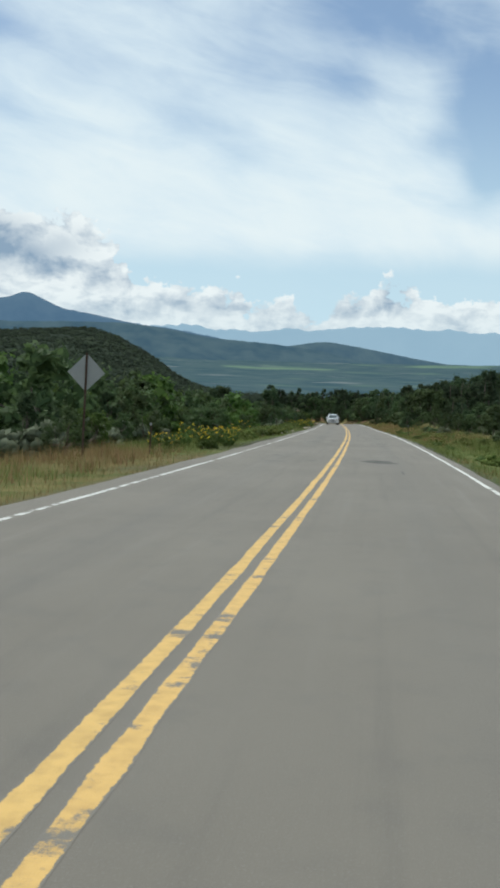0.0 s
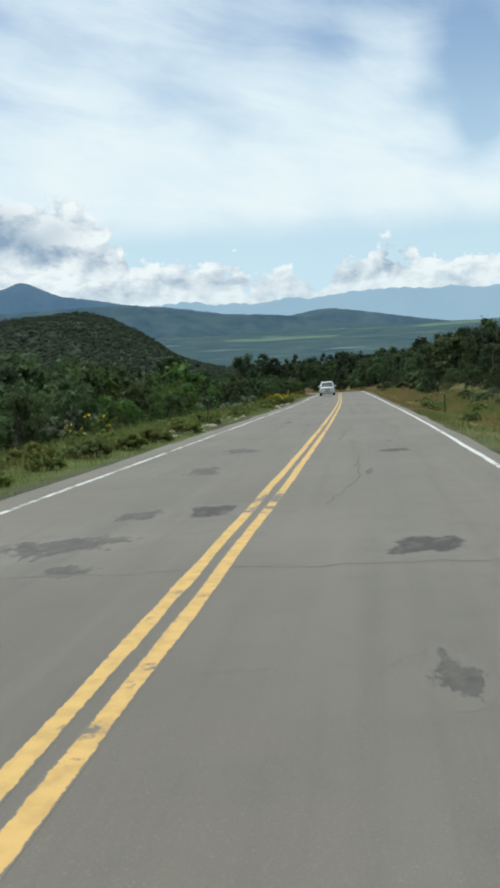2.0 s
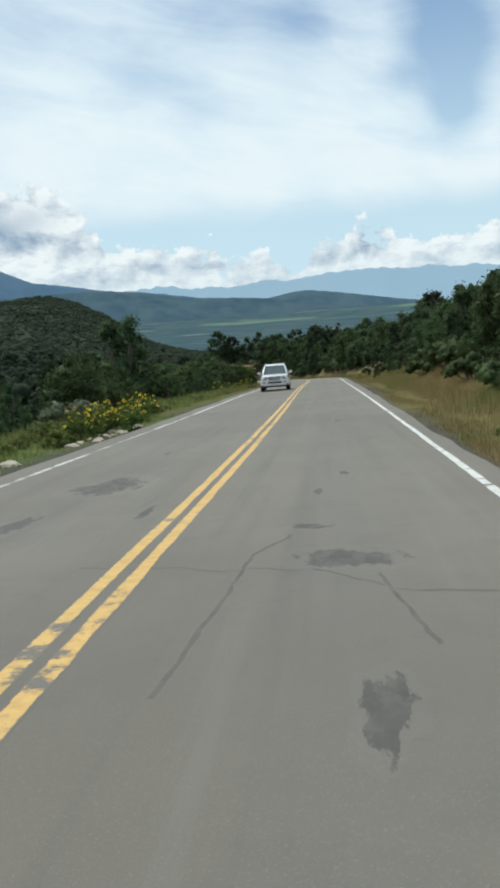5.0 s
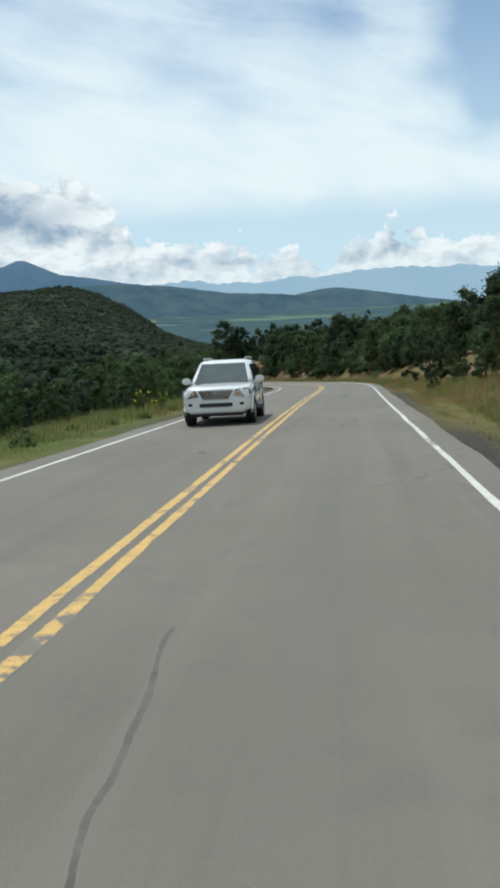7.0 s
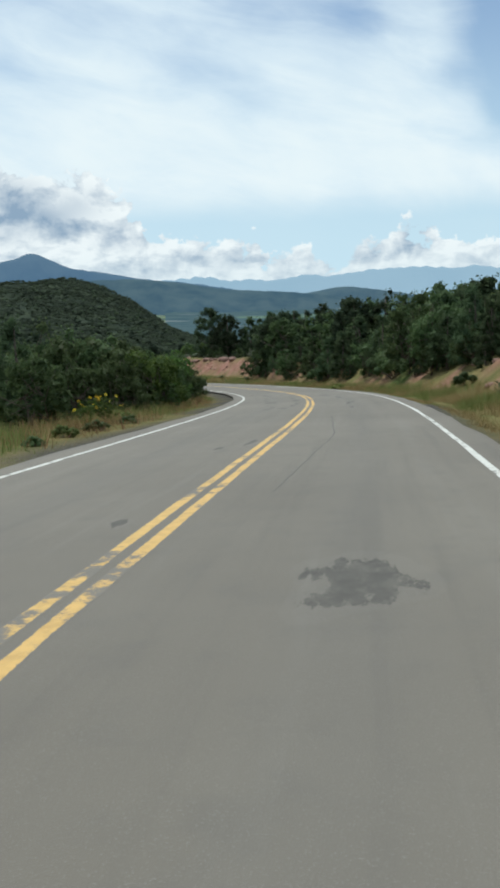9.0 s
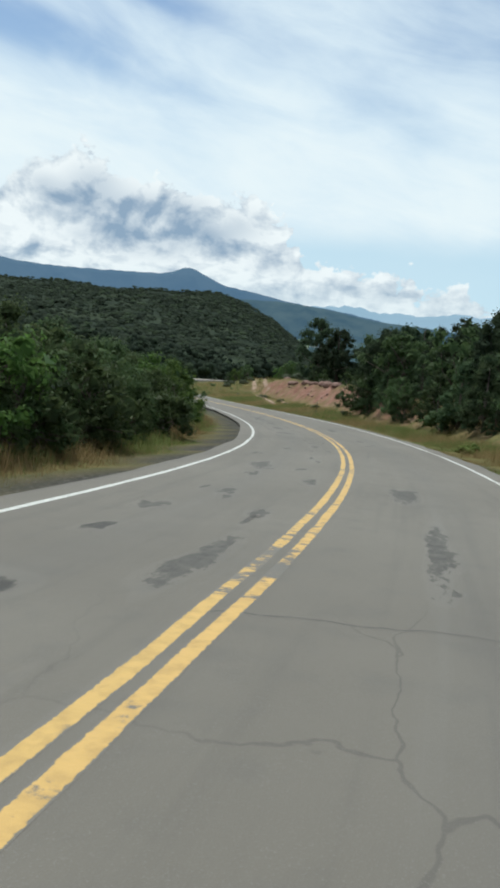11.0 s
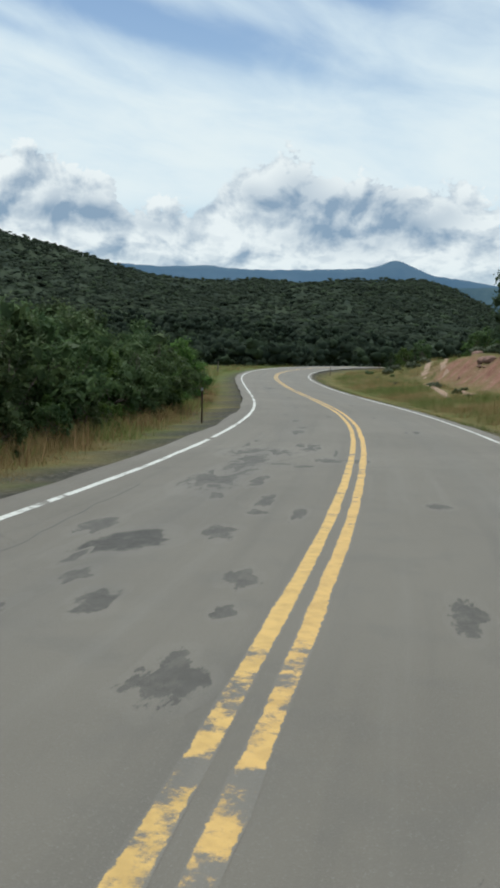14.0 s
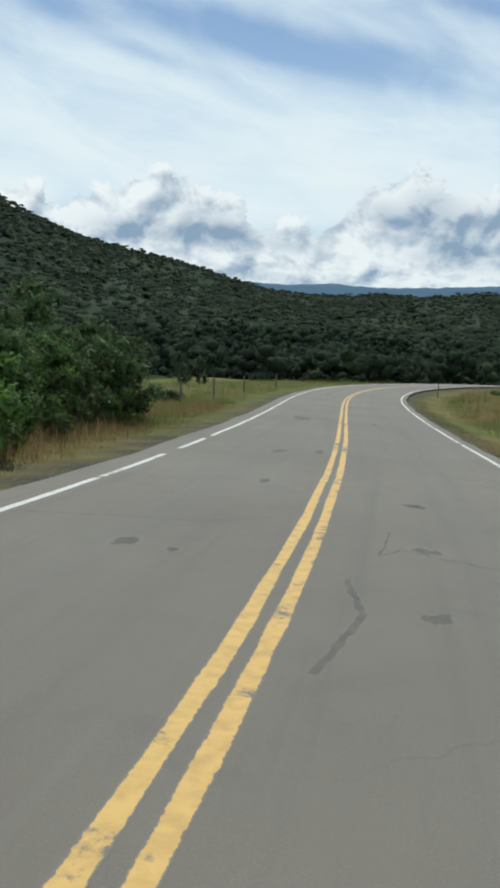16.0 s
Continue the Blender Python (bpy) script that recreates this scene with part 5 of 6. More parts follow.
# ---- grasses ----
def blades(name, label, mat, s, o, tall, per, seed, wide=0.035):
    rng = np.random.RandomState(seed)
    P = on_road(s, o)
    z = height(P[:, 0], P[:, 1])
    n = len(s) * per
    bx = np.repeat(P[:, 0], per) + rng.normal(size=n) * 0.17
    by = np.repeat(P[:, 1], per) + rng.normal(size=n) * 0.17
    h = np.repeat(tall, per) * rng.uniform(0.5, 1.2, n)
    a, lean = rng.uniform(0, 6.28, n), rng.uniform(0.1, 1.0, n)
    z = np.repeat(z, per) - 0.06
    w = wide * rng.uniform(0.6, 1.4, n)
    dx, dy = np.cos(a), np.sin(a)
    lo1 = np.stack([bx - dy * w / 2, by + dx * w / 2, z], 1)
    lo2 = np.stack([bx + dy * w / 2, by - dx * w / 2, z], 1)
    tip = np.stack([bx + dx * lean * h, by + dy * lean * h, z + h], 1)
    V = np.stack([lo1, lo2, tip], 1).reshape(-1, 3)
    up = np.repeat(np.stack([-dy * 0.3, dx * 0.3, 0 * dx + 1], 1), 3, 0)
    tagged(new(name, foliage(name, V, np.arange(3 * n).reshape(-1, 3), up, mat)), label, "grass", kind="stuff")


def verge(side, n, seed):
    rng = np.random.RandomState(seed)
    s = np.where(rng.uniform(0, 1, n) < 0.45, rng.uniform(186, 300, n) if side < 0 else rng.uniform(60, 330, n), rng.uniform(4, 345, n))
    if side < 0:
        inner = np.interp(s, [0, 150, 185, 200, 262, 290], [4.6, 4.75, 5.0, 5.1, 5.05, 4.7])
        outer = np.interp(s, [0, 120, 180, 262, 290, 345], [12, 11.5, 9, 8.6, 16, 26])
    else:
        inner = np.interp(s, [0, 105, 140, 230, 270], [4.15, 4.2, 4.75, 4.6, 4.3])
        outer = np.interp(s, [0, 100, 170, 215, 240, 255, 299, 306, 320, 345], [14, 11, 8.5, 9.5, 10.5, 11.5, 13.6, 20, 30, 34])
    o = inner + (outer - inner) * rng.uniform(0, 1, n) ** 1.35
    P = on_road(s, side * o)
    rag = wavy(P[:, 0], P[:, 1], 21, 6.0)
    keep = (o > inner + 0.45 * rag) & (rng.uniform(-1.4, 1.0, n) < wavy(P[:, 0], P[:, 1], 23, 5.0) + 0.35)
    if side > 0:  # the wheels keep the track bare
        keep &= (np.abs(np.abs(o - np.interp(s, TRACK_S, TRACK_O)) - 0.8) > 0.55) | (s < TRACK_S[0]) | (s > TRACK_S[-1])
    return s[keep], side * o[keep], P[keep], rng


s, o, P, rng = verge(-1, 62000, 201)
dry = wavy(P[:, 0], P[:, 1], 25, 16.0) + np.interp(s, [0, 28, 36, 60, 150, 175, 200, 284, 300], [0.7, 0.5, -0.6, -0.5, -0.2, 0.2, 0.3, 0.3, 0.1])
pick = dry + rng.normal(size=len(s)) * 0.3 > 0.25
low = np.clip((np.abs(o) - 4.6) / 2.0, 0.35, 1.0) * (1 + 0.7 * ((np.abs(o) > 6.2) & (s > 120)) + 0.8 * (s < 120))
blades("green_grass", "green roadside grass and weeds", GRASS, s[~pick], o[~pick], (0.26 * low * rng.uniform(0.5, 1.4, len(s)))[~pick], 8, 202, 0.020)
blades("dry_grass", "dry straw-coloured roadside grass", STRAW, s[pick], o[pick], (0.27 * low * rng.uniform(0.4, 1.4, len(s)))[pick], 9, 203, 0.013)
s, o, P, rng = verge(1, 62000, 211)
dry = wavy(P[:, 0], P[:, 1], 27, 18.0) + np.interp(s, [0, 40, 70, 120, 200, 345], [-0.6, -0.5, 0.1, 0.55, 0.35, 0.2])
pick = dry + rng.normal(size=len(s)) * 0.3 > 0.2
low = np.clip((np.abs(o) - 4.6) / 2.0, 0.35, 1.0) * (1 + 0.7 * ((np.abs(o) > 6.2) & (s > 120)) + 0.8 * (s < 120))
blades("green_grass", "green roadside grass and weeds", GRASS, s[~pick], o[~pick], (0.26 * low * rng.uniform(0.5, 1.4, len(s)))[~pick], 8, 212, 0.020)
blades("dry_grass", "dry straw-coloured roadside grass", STRAW, s[pick], o[pick], (0.27 * low * rng.uniform(0.4, 1.4, len(s)))[pick], 9, 213, 0.013)


DOCK = mat_leaf("dry_stalk", (0.115, 0.068, 0.036), (0.26, 0.185, 0.092), gloss=0.8)
rng = np.random.RandomState(221)
s = np.concatenate([rng.uniform(192, 282, 200), rng.uniform(8, 30, 130), rng.uniform(150, 186, 90)])
o = -np.concatenate([rng.uniform(5.6, 7.0, 200), rng.uniform(5.6, 9.5, 130), rng.uniform(5.4, 7.5, 90)])
blades("dry_weed_stalks", "reddish-brown dry weed stalks along the verge", DOCK, s, o, rng.uniform(0.3, 0.7, len(s)), 6, 222, 0.026)


# ---- sunflowers on the verge ----
def sunflower(seed):
    """A bushy wild sunflower: branching stems with leaves, and flower heads with a dark middle."""
    rng = np.random.RandomState(seed)
    root = tagged(new("sunflower_plant"), "wild yellow sunflowers growing in the roadside grass", "flower", "sunflowers along the road")
    cen = []
    for k in range(9):
        tip = Vector((rng.normal() * 0.33, rng.normal() * 0.33, rng.uniform(0.55, 1.15)))
        stem, head, heart = bmesh.new(), bmesh.new(), bmesh.new()
        tube(stem, [(tip.x * 0.2, tip.y * 0.2, -0.05), (tip.x * 0.6, tip.y * 0.6, tip.z * 0.55), tip], [0.012, 0.010, 0.006], 5)
        cen.append(tip * 0.6)
        cen.append(tip * 0.85)
        face = Vector((rng.normal() * 0.6, -0.7 + rng.normal() * 0.5, 0.8)).normalized()
        m = Matrix.Translation(tip) @ face.to_track_quat("Z", "Y").to_matrix().to_4x4()
        hub = [head.verts.new(m @ Vector((0.02 * math.cos(j * math.pi / 11), 0.02 * math.sin(j * math.pi / 11), 0))) for j in range(22)]
        for j in range(11):
            a = (2 * j + 0.5) * math.pi / 11
            r1 = rng.uniform(0.065, 0.09)
            outer = [head.verts.new(m @ Vector((r * math.cos(a + g), r * math.sin(a + g), h))) for r, g, h in ((r1 * 0.7, 0.2, 0.008), (r1, 0.0, 0.0), (r1 * 0.7, -0.2, 0.008))]
            head.faces.new([hub[2 * j], hub[2 * j + 1]] + outer)
            head.faces.new((hub[2 * j + 1], hub[(2 * j + 2) % 22], outer[0]))
        bmesh.ops.create_uvsphere(heart, u_segments=8, v_segments=4, radius=0.024, matrix=m @ Matrix.Diagonal((1, 1, 0.5, 1)))
        part("stem", stem, STEM, root)
        flower = part("flower_head", head, PETAL, root, "bright yellow petals round a dark middle")
        part("flower_centre", heart, BARK, flower, "dark brown flower centre")
    V, F, lie = leaf_quads(rng, np.array([list(c) for c in cen]), np.full(len(cen), 0.16), 10, 0.13, 0.55, 0)
    leaves = hang("foliage", foliage("foliage", V, F, lie, STEM), None, root)
    tagged(leaves, kind="stuff")
    return root


FLOWERS = [sunflower(5), sunflower(6)]
rng = np.random.RandomState(15)
spots = [(s, o) for s, o, n in ((31.5, -6.8, 3), (33.5, -6.3, 4), (35.5, -6.0, 5), (37.2, -5.8, 6), (39, -6.4, 2), (62, -8, 2), (109, -5.2, 5), (111.5, -5.4, 8), (114, -6.0, 6), (121, -7.0, 5), (128, -8, 3), (156, -7.2, 2), (166, -7.5, 3), (178, -7.0, 2)) for _ in range(n)]
for k, (s, o) in enumerate(spots):
    p = on_road(np.array([s + rng.normal() * 0.9]), np.array([o + rng.normal() * 0.45]))[0]
    m = Matrix.Translation((p[0], p[1], float(height(p[0], p[1])))) @ Matrix.Rotation(rng.uniform(0, 6.28), 4, "Z") @ Matrix.Scale(rng.uniform(0.6, 0.95), 4)
    if k < 2:
        FLOWERS[k].matrix_basis = m
    else:
        copy_thing(FLOWERS[k % 2], Matrix()).matrix_basis = m


# ---- signs and posts ----
def stand(ob, s, o, turn=0.0, lean=(0, 0), sink=0.0):
    p = on_road(np.array([s]), np.array([o]))[0]
    ob.matrix_basis = pose(p[0], p[1], float(height(p[0], p[1])) - sink, lean[0], lean[1], math.degrees(float(np.interp(s, S, TH))) + turn)
    return ob


def u_channel(bm, tall, w=0.075):
    """A steel post of hat section, open to the back, with a row of holes left to the eye as notches."""
    prof = [(-w / 2, 0.012), (-w / 2, 0.018), (-w / 4, 0.018), (-w / 4, -0.014), (w / 4, -0.014), (w / 4, 0.018), (w / 2, 0.018), (w / 2, 0.012), (w / 4 + 0.006, 0.012), (w / 4 + 0.006, -0.020), (-w / 4 - 0.006, -0.020), (-w / 4 - 0.006, 0.012)]
    lo = [bm.verts.new((x, y, -0.4)) for x, y in prof]
    hi = [bm.verts.new((x, y, tall)) for x, y in prof]
    for k in range(len(prof)):
        j = (k + 1) % len(prof)
        bm.faces.new((lo[k], lo[j], hi[j], hi[k]))
    bm.faces.new(hi)
    bmesh.ops.recalc_face_normals(bm, faces=bm.faces)


def warning_sign():
    root = tagged(new("road_sign"), "diamond road sign seen from its bare grey back", "road sign")
    bm = bmesh.new()
    u_channel(bm, 3.50)
    part("post", bm, RUST, root, "dark rusty steel channel post")
    bm = bmesh.new()
    box(bm, (0.9, 0.004, 0.9), Matrix.Translation((0, 0.028, 2.85)) @ Matrix.Rotation(radians(45), 4, "Y"), 0.0015)
    part("sign_plate", bm, BACK, root, "bare grey aluminium back")
    for z in (2.45, 3.25):
        bm = bmesh.new()
        bmesh.ops.create_cone(bm, cap_ends=True, segments=8, radius1=0.014, radius2=0.014, depth=0.07, matrix=Matrix.Translation((0, 0.005, z)) @ Matrix.Rotation(radians(90), 4, "X"))
        part("bolt", bm, RUST, root)
    return root


stand(warning_sign(), 25.6, -8.42, 4, (0, 1.5))


def marker_post(tall):
    root = tagged(new("marker_post"), "thin rusty steel marker post in the verge", "post", "marker posts along the road")
    bm = bmesh.new()
    u_channel(bm, tall, 0.06)
    part("post_body", bm, RUST, root)
    bm = bmesh.new()
    box(bm, (0.075, 0.004, 0.10), Matrix.Translation((0, -0.027, tall - 0.07)), 0.0015)
    part("reflector_plate", bm, BACK, root, "small bare metal reflector plate")
    return root


posts = marker_post(1.2)
stand(posts, 77.5, -6.8, 0, (0, 1))
for s, o, lean in ((28.7, -6.95, 2), (266, 9.4, 3), (77.0, 5.75, -1), (254.2, -4.85, -1), (322, 5.6, 1), (345, 6.5, 0)):
    stand(copy_thing(posts, Matrix()), s, o, 0, (0, lean))


def fence_post(seed):
    rng = np.random.RandomState(seed)
    root = tagged(new("fence_post"), "weathered grey wooden fence post", "fence post", "old fence beyond the bend")
    bm = bmesh.new()
    tube(bm, [(0, 0, -0.4), (0.01, 0.01, 0.6), (0.03, 0.0, 1.25)], [0.07, 0.062, 0.055], 9)
    part("post_body", bm, POSTWOOD, root)
    bm = bmesh.new()
    for z in (0.45, 0.8, 1.1):
        tube(bm, [(-0.075, -0.02, z), (0.0, -0.075, z + 0.005), (0.075, -0.02, z)], [0.006] * 3, 5)
    part("wire_staples", bm, RUST, root)
    return root


fp = fence_post(3)
stand(fp, 288, -8.6)
rng = np.random.RandomState(31)
for k in range(1, 5):
    stand(copy_thing(fp, Matrix()), 288 + 8.2 * k, -8.6 + 0.3 * k, rng.uniform(0, 360), (rng.normal() * 2, rng.normal() * 2))


# ---- stones ----
def boulder(name, label, group, mat, seed):
    rng = np.random.RandomState(seed)
    bm = bmesh.new()
    bmesh.ops.create_icosphere(bm, subdivisions=2, radius=0.5)
    for v in bm.verts:
        v.co *= 1 + 0.30 * noise.noise(v.co * 2.2 + Vector((seed, 0, 0))) + 0.1 * noise.noise(v.co * 6)
        v.co.z *= 0.62
    ob = part(name, bm, mat)
    return tagged(ob, label, "rock", group)


PALE = [boulder("stone", "pale stone lying in the gravel edge", "pale stones on the verge", STONE, k) for k in (1, 2)]
RED = [boulder("red_boulder", "reddish boulder on the earth bank", "boulders on the cut", REDROCK, k) for k in (3, 4, 5)]
rng = np.random.RandomState(41)


def scatter(forms, n, s0, s1, o0, o1, d0, d1, out=0.10):
    for k in range(n):
        s, o, q = rng.uniform(s0, s1), rng.uniform(o0, o1), rng.uniform(d0, d1)
        p = on_road(np.array([s]), np.array([o]))[0]
        m = Matrix.Translation((p[0], p[1], float(height(p[0], p[1])) + q * out)) @ Matrix.Rotation(rng.uniform(0, 6.28), 4, "Z") @ Matrix.Diagonal((q * rng.uniform(0.8, 1.4), q, q * rng.uniform(0.7, 1.1), 1))
        if k < len(forms) and forms[k].get("placed") is None:
            forms[k]["placed"] = 1
            forms[k].matrix_basis = m
        else:
            copy_thing(forms[rng.randint(len(forms))], Matrix()).matrix_basis = m


scatter(PALE, 30, 62, 84, -6.3, -4.9, 0.12, 0.38)
scatter(PALE, 18, 96, 112, -5.4, -4.6, 0.15, 0.45)
scatter(RED, 26, 256, 299, 13.5, 16.0, 0.2, 0.6, -0.02)
scatter(RED, 22, 262, 298, 16.2, 17.3, 0.7, 1.5, -0.08)
scatter(RED, 22, 145, 200, 8.5, 11.5, 0.25, 0.8, 0.0)
scatter(RED, 10, 228, 250, 12, 18, 0.3, 0.9)


# ---- the white car coming up the other lane ----
PAINT = mat_plain("white_car_paint", (0.74, 0.75, 0.75), 0.28, 0.0, 0.04, 3, 1.0)
CHROME = mat_plain("chrome", (0.62, 0.63, 0.64), 0.14, 1.0, 0.05)
BLACK = mat_plain("black_plastic", (0.018, 0.018, 0.019), 0.55, 0.0, 0.3)
RUBBER = mat_plain("tyre_rubber", (0.02, 0.02, 0.02), 0.85, 0.0, 0.3, 20)
SILVER = mat_plain("alloy_rim", (0.45, 0.46, 0.47), 0.3, 0.9, 0.1)
TINT = mat_plain("tinted_glass", (0.012, 0.018, 0.020), 0.05, 0.0, 0.3, 3, 0.0)
SCREEN = mat_plain("windshield_glass", (0.062, 0.085, 0.084), 0.04, 0.0, 0.7, 2.2, 1.0)
LENS = mat_plain("lamp_lens", (0.26, 0.26, 0.27), 0.10, 0.5, 0.6, 14, 1.0)
AMBER = mat_plain("amber_lens", (0.62, 0.30, 0.12), 0.15, 0.0, 0.2, 14, 1.0)
REDLENS = mat_plain("red_lens", (0.45, 0.03, 0.02), 0.15, 0.0, 0.2, 14, 1.0)


def loft(bm, rings, caps=True):
    vs = [[bm.verts.new(p) for p in r] for r in rings]
    n = len(vs[0])
    for a0, b0 in zip(vs, vs[1:]):
        for k in range(n):
            bm.faces.new((a0[k], a0[(k + 1) % n], b0[(k + 1) % n], b0[k]))
    if caps:
        bm.faces.new(vs[0])
        bm.faces.new(vs[-1])
    bmesh.ops.recalc_face_normals(bm, faces=bm.faces)


def panel(bm, corners, thick):
    """A thin plate with bevelled rim through four or more corners in a plane."""
    c = [Vector(p) for p in corners]
    nrm = (c[1] - c[0]).cross(c[2] - c[0]).normalized() * thick
    loft(bm, [[p - nrm * 0.4 for p in c], [p + nrm * 0.6 for p in c]])
    bmesh.ops.bevel(bm, geom=list(bm.edges), offset=abs(thick) * 0.3, segments=1, affect="EDGES")


def white_car():
    root = tagged(new("car"), "white four-wheel-drive family car driving in the opposite lane", "car")
    P = lambda name, bm, mat, parent=root, label="", sm=False: part(name, bm, mat, parent, label, sm)
    # body from bumper to tailgate: half sections, mirrored
    bm = bmesh.new()
    rings = []
    for y, w, top, bot in ((-2.50, 0.82, 1.00, 0.44), (-2.485, 0.87, 1.02, 0.40), (-2.42, 0.925, 1.045, 0.37), (-2.2, 0.965, 1.085, 0.35), (-1.6, 0.975, 1.14, 0.34), (-1.1, 0.98, 1.17, 0.36), (0, 0.985, 1.16, 0.36), (1.6, 0.985, 1.15, 0.36), (2.25, 0.97, 1.14, 0.40), (2.42, 0.93, 1.10, 0.44), (2.47, 0.85, 1.0, 0.5)):
        half = [(w * 0.80, bot), (w * 0.95, bot + 0.10), (w, bot + 0.32), (w * 0.995, top - 0.22), (w * 0.955, top - 0.07), (w * 0.86, top), (w * 0.45, top + 0.025)]
        rings.append([(x, y, z) for x, z in half] + [(-x, y, z) for x, z in half[::-1]])
    loft(bm, rings)
    # wheel arches cut to dark round flares
    P("body", bm, PAINT, sm=True)
    # cabin
    bm = bmesh.new()
    rings = []
    for z, y0, y1, w in ((1.10, -1.18, 2.36, 0.93), (1.32, -0.93, 2.34, 0.885), (1.56, -0.64, 2.28, 0.81), (1.76, -0.38, 2.20, 0.735), (1.83, -0.22, 2.12, 0.69), (1.865, 0.05, 1.95, 0.58)):
        ring = []
        for sx, sy in ((1, -1), (1, 1), (-1, 1), (-1, -1)):
            yy = y0 if sy < 0 else y1
            r = 0.13
            pts = [(w, yy - sy * r), (w - r * 0.3, yy - sy * r * 0.3), (w - r, yy)]
            if sx * sy > 0:
                ring += [(sx * p, q, z) for p, q in pts]
            else:
                ring += [(sx * p, q, z) for p, q in pts[::-1]]
        rings.append(ring)
    loft(bm, rings)
    P("cabin", bm, PAINT, sm=True)
    # glass set just proud of the cabin
    bm = bmesh.new()
    panel(bm, [(-0.80, -1.10, 1.185), (0.80, -1.10, 1.185), (0.655, -0.425, 1.745), (-0.655, -0.425, 1.745)], 0.03)
    P("windshield", bm, SCREEN, label="grey-green glossy windshield")
    bm = bmesh.new()
    panel(bm, [(0.74, 2.365, 1.22), (-0.74, 2.365, 1.22), (-0.62, 2.235, 1.72), (0.62, 2.235, 1.72)], 0.02)
    P("rear_window", bm, TINT)
    for sx in (1, -1):
        for y0, y1, y2, y3 in ((-0.78, 0.36, 0.36, -0.30), (0.44, 1.34, 1.34, 0.44), (1.42, 2.18, 1.98, 1.42)):
            bm = bmesh.new()
            q = [(sx * 0.918, y0, 1.20), (sx * 0.918, y1, 1.20), (sx * 0.770, y2, 1.70), (sx * 0.770, y3, 1.70)]
            panel(bm, q if sx > 0 else q[::-1], 0.03)
            P("side_window", bm, TINT)
        # mirrors
        bm = bmesh.new()
        box(bm, (0.26, 0.13, 0.19), Matrix.Translation((sx * 1.10, -0.72, 1.26)), 0.045)
        box(bm, (0.14, 0.06, 0.05), Matrix.Translation((sx * 0.95, -0.72, 1.20)), 0.015)
        mirror = P("mirror", bm, PAINT, label="white door mirror")
        bm = bmesh.new()
        box(bm, (0.21, 0.006, 0.14), Matrix.Translation((sx * 1.10, -0.652, 1.26)), 0.002)
        P("mirror_glass", bm, CHROME, mirror)
        # lamps
        bm = bmesh.new()
        front = [(0.47, -2.530, 0.84), (0.78, -2.520, 0.79), (0.915, -2.450, 0.80), (0.985, -2.270, 0.90), (0.965, -2.230, 1.035), (0.82, -2.440, 1.055), (0.57, -2.520, 1.02)]
        loft(bm, [[(sx * x, y, z) for x, y, z in front], [(sx * x * 0.96, y + 0.12, z) for x, y, z in front]])
        lamp = P("headlight", bm, LENS, label="clear headlight")
        bm = bmesh.new()
        bmesh.ops.create_uvsphere(bm, u_segments=12, v_segments=8, radius=0.055, matrix=Matrix.Translation((sx * 0.64, -2.53, 0.925)) @ Matrix.Diagonal((1, 0.4, 1, 1)))
        P("indicator", bm, AMBER, lamp, "amber lamp", True)
        bm = bmesh.new()
        bmesh.ops.create_uvsphere(bm, u_segments=12, v_segments=8, radius=0.050, matrix=Matrix.Translation((sx * 0.72, -2.495, 0.62)) @ Matrix.Diagonal((1.5, 0.4, 0.9, 1)))
        P("fog_lamp", bm, BLACK, sm=True)
        bm = bmesh.new()
        box(bm, (0.14, 0.10, 0.42), Matrix.Translation((sx * 0.86, 2.40, 0.98)), 0.03)
        P("tail_light", bm, REDLENS, label="red tail light")
        # roof rail on feet
        bm = bmesh.new()
        tube(bm, [(sx * 0.62, -0.05, 1.84), (sx * 0.64, 0.08, 1.92), (sx * 0.64, 1.75, 1.92), (sx * 0.62, 1.92, 1.84)], [0.022] * 4, 8)
        P("roof_rail", bm, SILVER, label="silver roof rail", sm=True)
        # running board and door seams
        bm = bmesh.new()
        box(bm, (0.16, 2.2, 0.05), Matrix.Translation((sx * 0.98, 0.05, 0.40)), 0.02)
        P("running_board", bm, BLACK)
        for y in (-0.85, 0.40, 1.38):
            bm = bmesh.new()
            box(bm, (0.012, 0.014, 0.62), Matrix.Translation((sx * 0.982, y, 0.80)), 0.004)
            P("door_seam", bm, BLACK)
        for y in (0.18, 1.20):
            bm = bmesh.new()
            box(bm, (0.04, 0.20, 0.035), Matrix.Translation((sx * 0.995, y, 1.0)), 0.012)
            P("door_handle", bm, CHROME, label="chrome door handle")
        for y in (-1.55, 1.35):
            # flare, then wheel
            bm = bmesh.new()
            arc = [(sx * 0.955, y + 0.46 * math.cos(q), 0.40 + 0.46 * math.sin(q)) for q in np.linspace(-0.15, math.pi + 0.15, 15)]
            tube(bm, arc, [0.05] * 15, 6)
            P("wheel_arch", bm, PAINT, sm=True)
            bm = bmesh.new()
            bmesh.ops.create_cone(bm, cap_ends=True, segments=28, radius1=0.43, radius2=0.43, depth=0.08, matrix=Matrix.Translation((sx * 0.952, y, 0.42)) @ Matrix.Rotation(radians(90), 4, "Y"))
            P("wheel_well", bm, BLACK)
            wheel = new("wheel")
            wheel.parent = root
            bm = bmesh.new()
            turn = Matrix.Translation((sx * 0.88, y, 0.39)) @ Matrix.Rotation(radians(90), 4, "Y")
            n = 30
            prof = [(0.25, -0.12), (0.35, -0.135), (0.385, -0.10), (0.39, 0.0), (0.385, 0.10), (0.35, 0.135), (0.25, 0.12)]
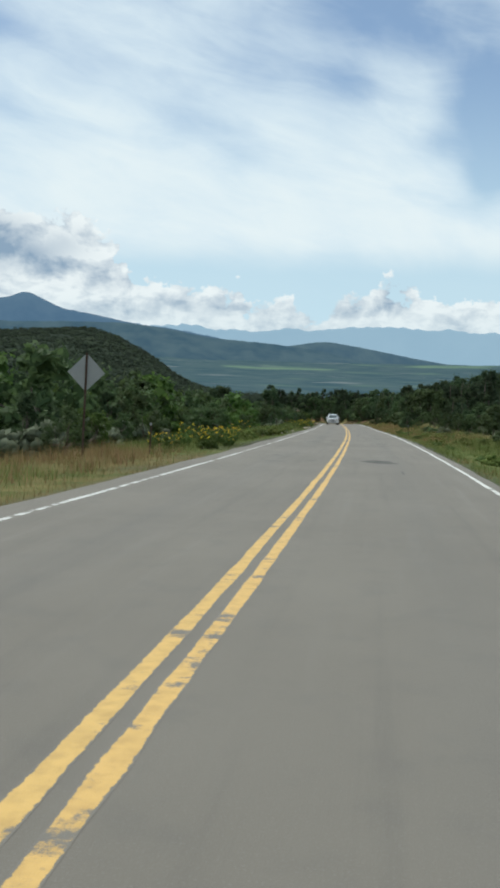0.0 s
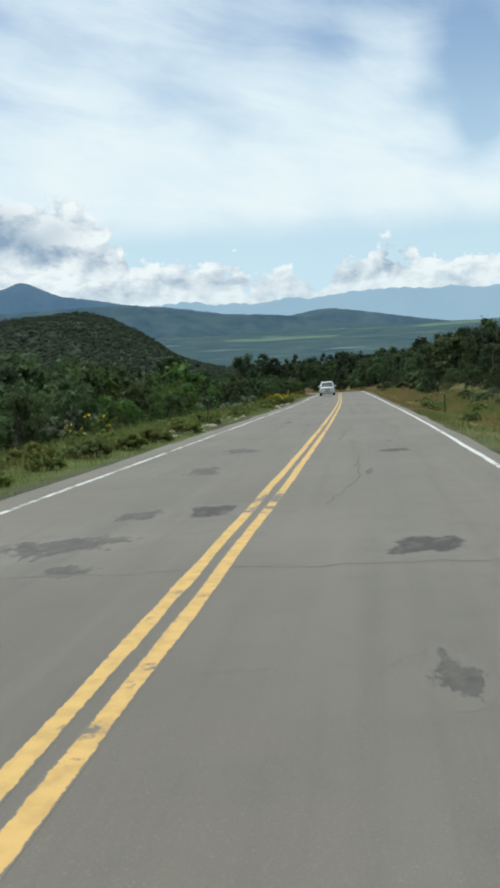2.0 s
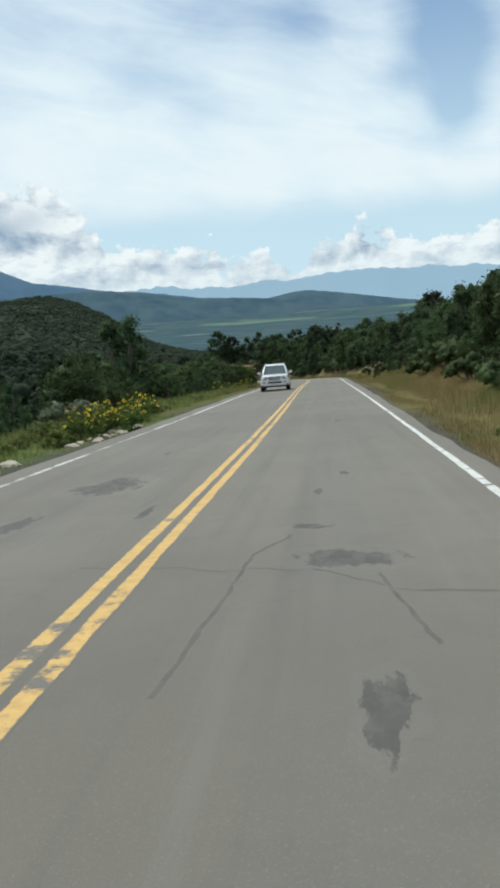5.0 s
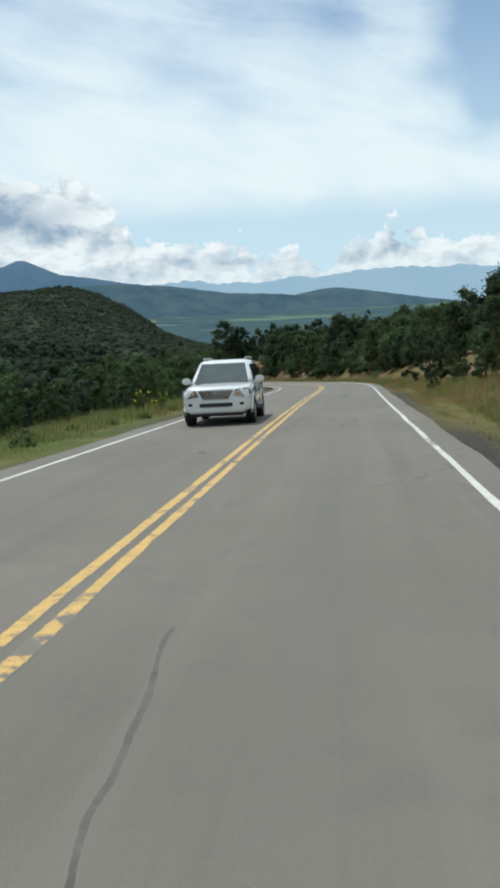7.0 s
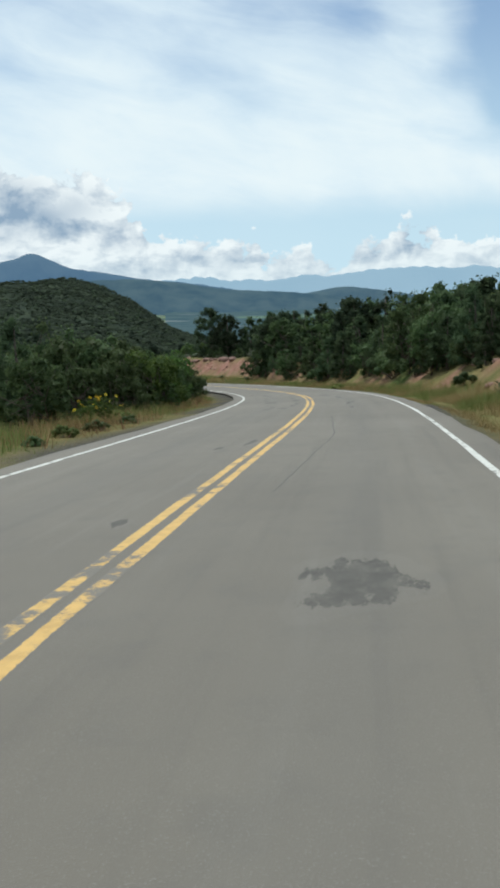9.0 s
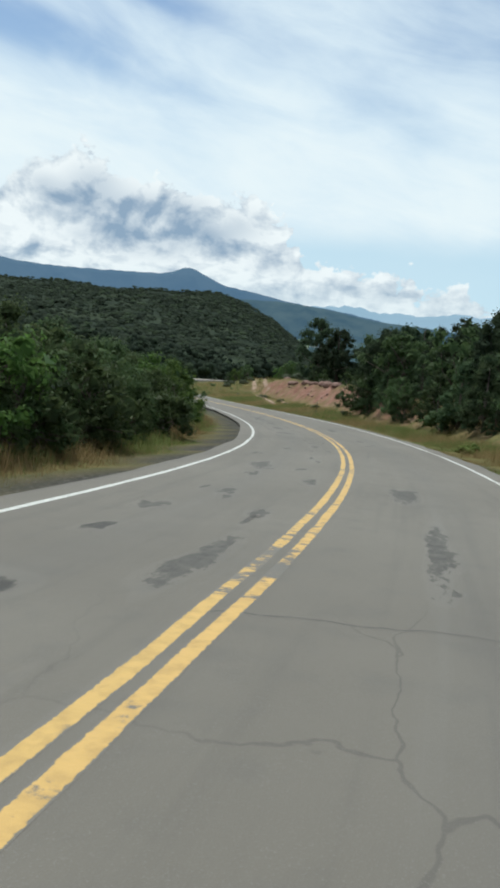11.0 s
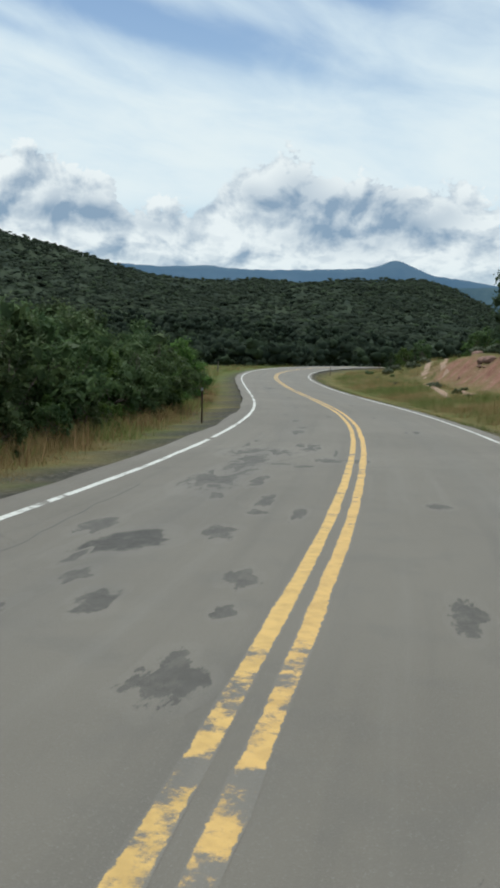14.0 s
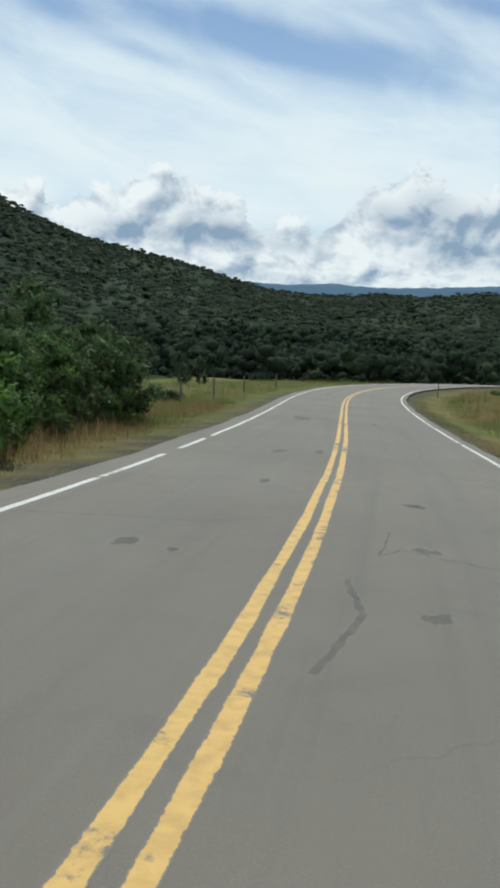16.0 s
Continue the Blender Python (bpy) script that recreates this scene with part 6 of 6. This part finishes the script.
            loft(bm, [[turn @ Vector((r * math.cos(2 * math.pi * k / n), r * math.sin(2 * math.pi * k / n), h)) for r, h in prof] for k in range(n + 1)], False)
            P("tyre", bm, RUBBER, wheel, "", True)
            bm = bmesh.new()
            for k in range(6):
                a = k * math.pi / 3
                box(bm, (0.21, 0.075, 0.03), turn @ Matrix.Rotation(a, 4, "Z") @ Matrix.Translation((0.15, 0, sx * 0.105)), 0.01)
            bmesh.ops.create_cone(bm, cap_ends=True, segments=16, radius1=0.07, radius2=0.06, depth=0.05, matrix=turn @ Matrix.Translation((0, 0, sx * 0.105)))
            bmesh.ops.create_cone(bm, cap_ends=True, segments=28, radius1=0.265, radius2=0.265, depth=0.16, matrix=turn)
            P("rim", bm, SILVER, wheel, "silver alloy rim")
    # grille with slats, lower intake, plate, badge shape, skirt
    bm = bmesh.new()
    loft(bm, [[(-0.50, -2.51, 1.00), (0.50, -2.51, 1.00), (0.36, -2.53, 0.76), (-0.36, -2.53, 0.76)], [(-0.50, -2.40, 1.00), (0.50, -2.40, 1.00), (0.36, -2.42, 0.76), (-0.36, -2.42, 0.76)]])
    grille = P("grille", bm, BLACK, label="dark grille")
    for k in range(5):
        bm = bmesh.new()
        z = 0.785 + 0.048 * k
        box(bm, (0.74 + 0.055 * k, 0.03, 0.020), Matrix.Translation((0, -2.53, z)), 0.004)
        P("grille_slat", bm, CHROME, grille, "chrome slat")
    bm = bmesh.new()
    bmesh.ops.create_cone(bm, cap_ends=True, segments=20, radius1=0.06, radius2=0.055, depth=0.02, matrix=Matrix.Translation((0, -2.55, 0.96)) @ Matrix.Rotation(radians(90), 4, "X") @ Matrix.Diagonal((1.3, 1, 1, 1)))
    P("badge", bm, CHROME, grille)
    bm = bmesh.new()
    box(bm, (0.98, 0.07, 0.165), Matrix.Translation((0, -2.492, 0.60)), 0.03)
    P("lower_intake", bm, BLACK)
    bm = bmesh.new()
    box(bm, (1.55, 0.30, 0.16), Matrix.Translation((0, -2.25, 0.36)), 0.05)
    P("bumper_skirt", bm, BLACK)
    bm = bmesh.new()
    box(bm, (1.6, 4.2, 0.10), Matrix.Translation((0, 0, 0.36)), 0.03)
    P("underbody", bm, BLACK)
    bm = bmesh.new()
    for k in (-0.45, 0.25):
        tube(bm, [(k - 0.28, -1.13, 1.175), (k + 0.28, -1.10, 1.205)], [0.012, 0.008], 5)
    P("windshield_wiper", bm, BLACK)
    return root


car = white_car()
p = on_road(np.array([142.95]), np.array([-1.70]))[0]
car.matrix_basis = pose(p[0], p[1], p[2], 0, 0, math.degrees(float(np.interp(143.5, S, TH))) + 1.6)
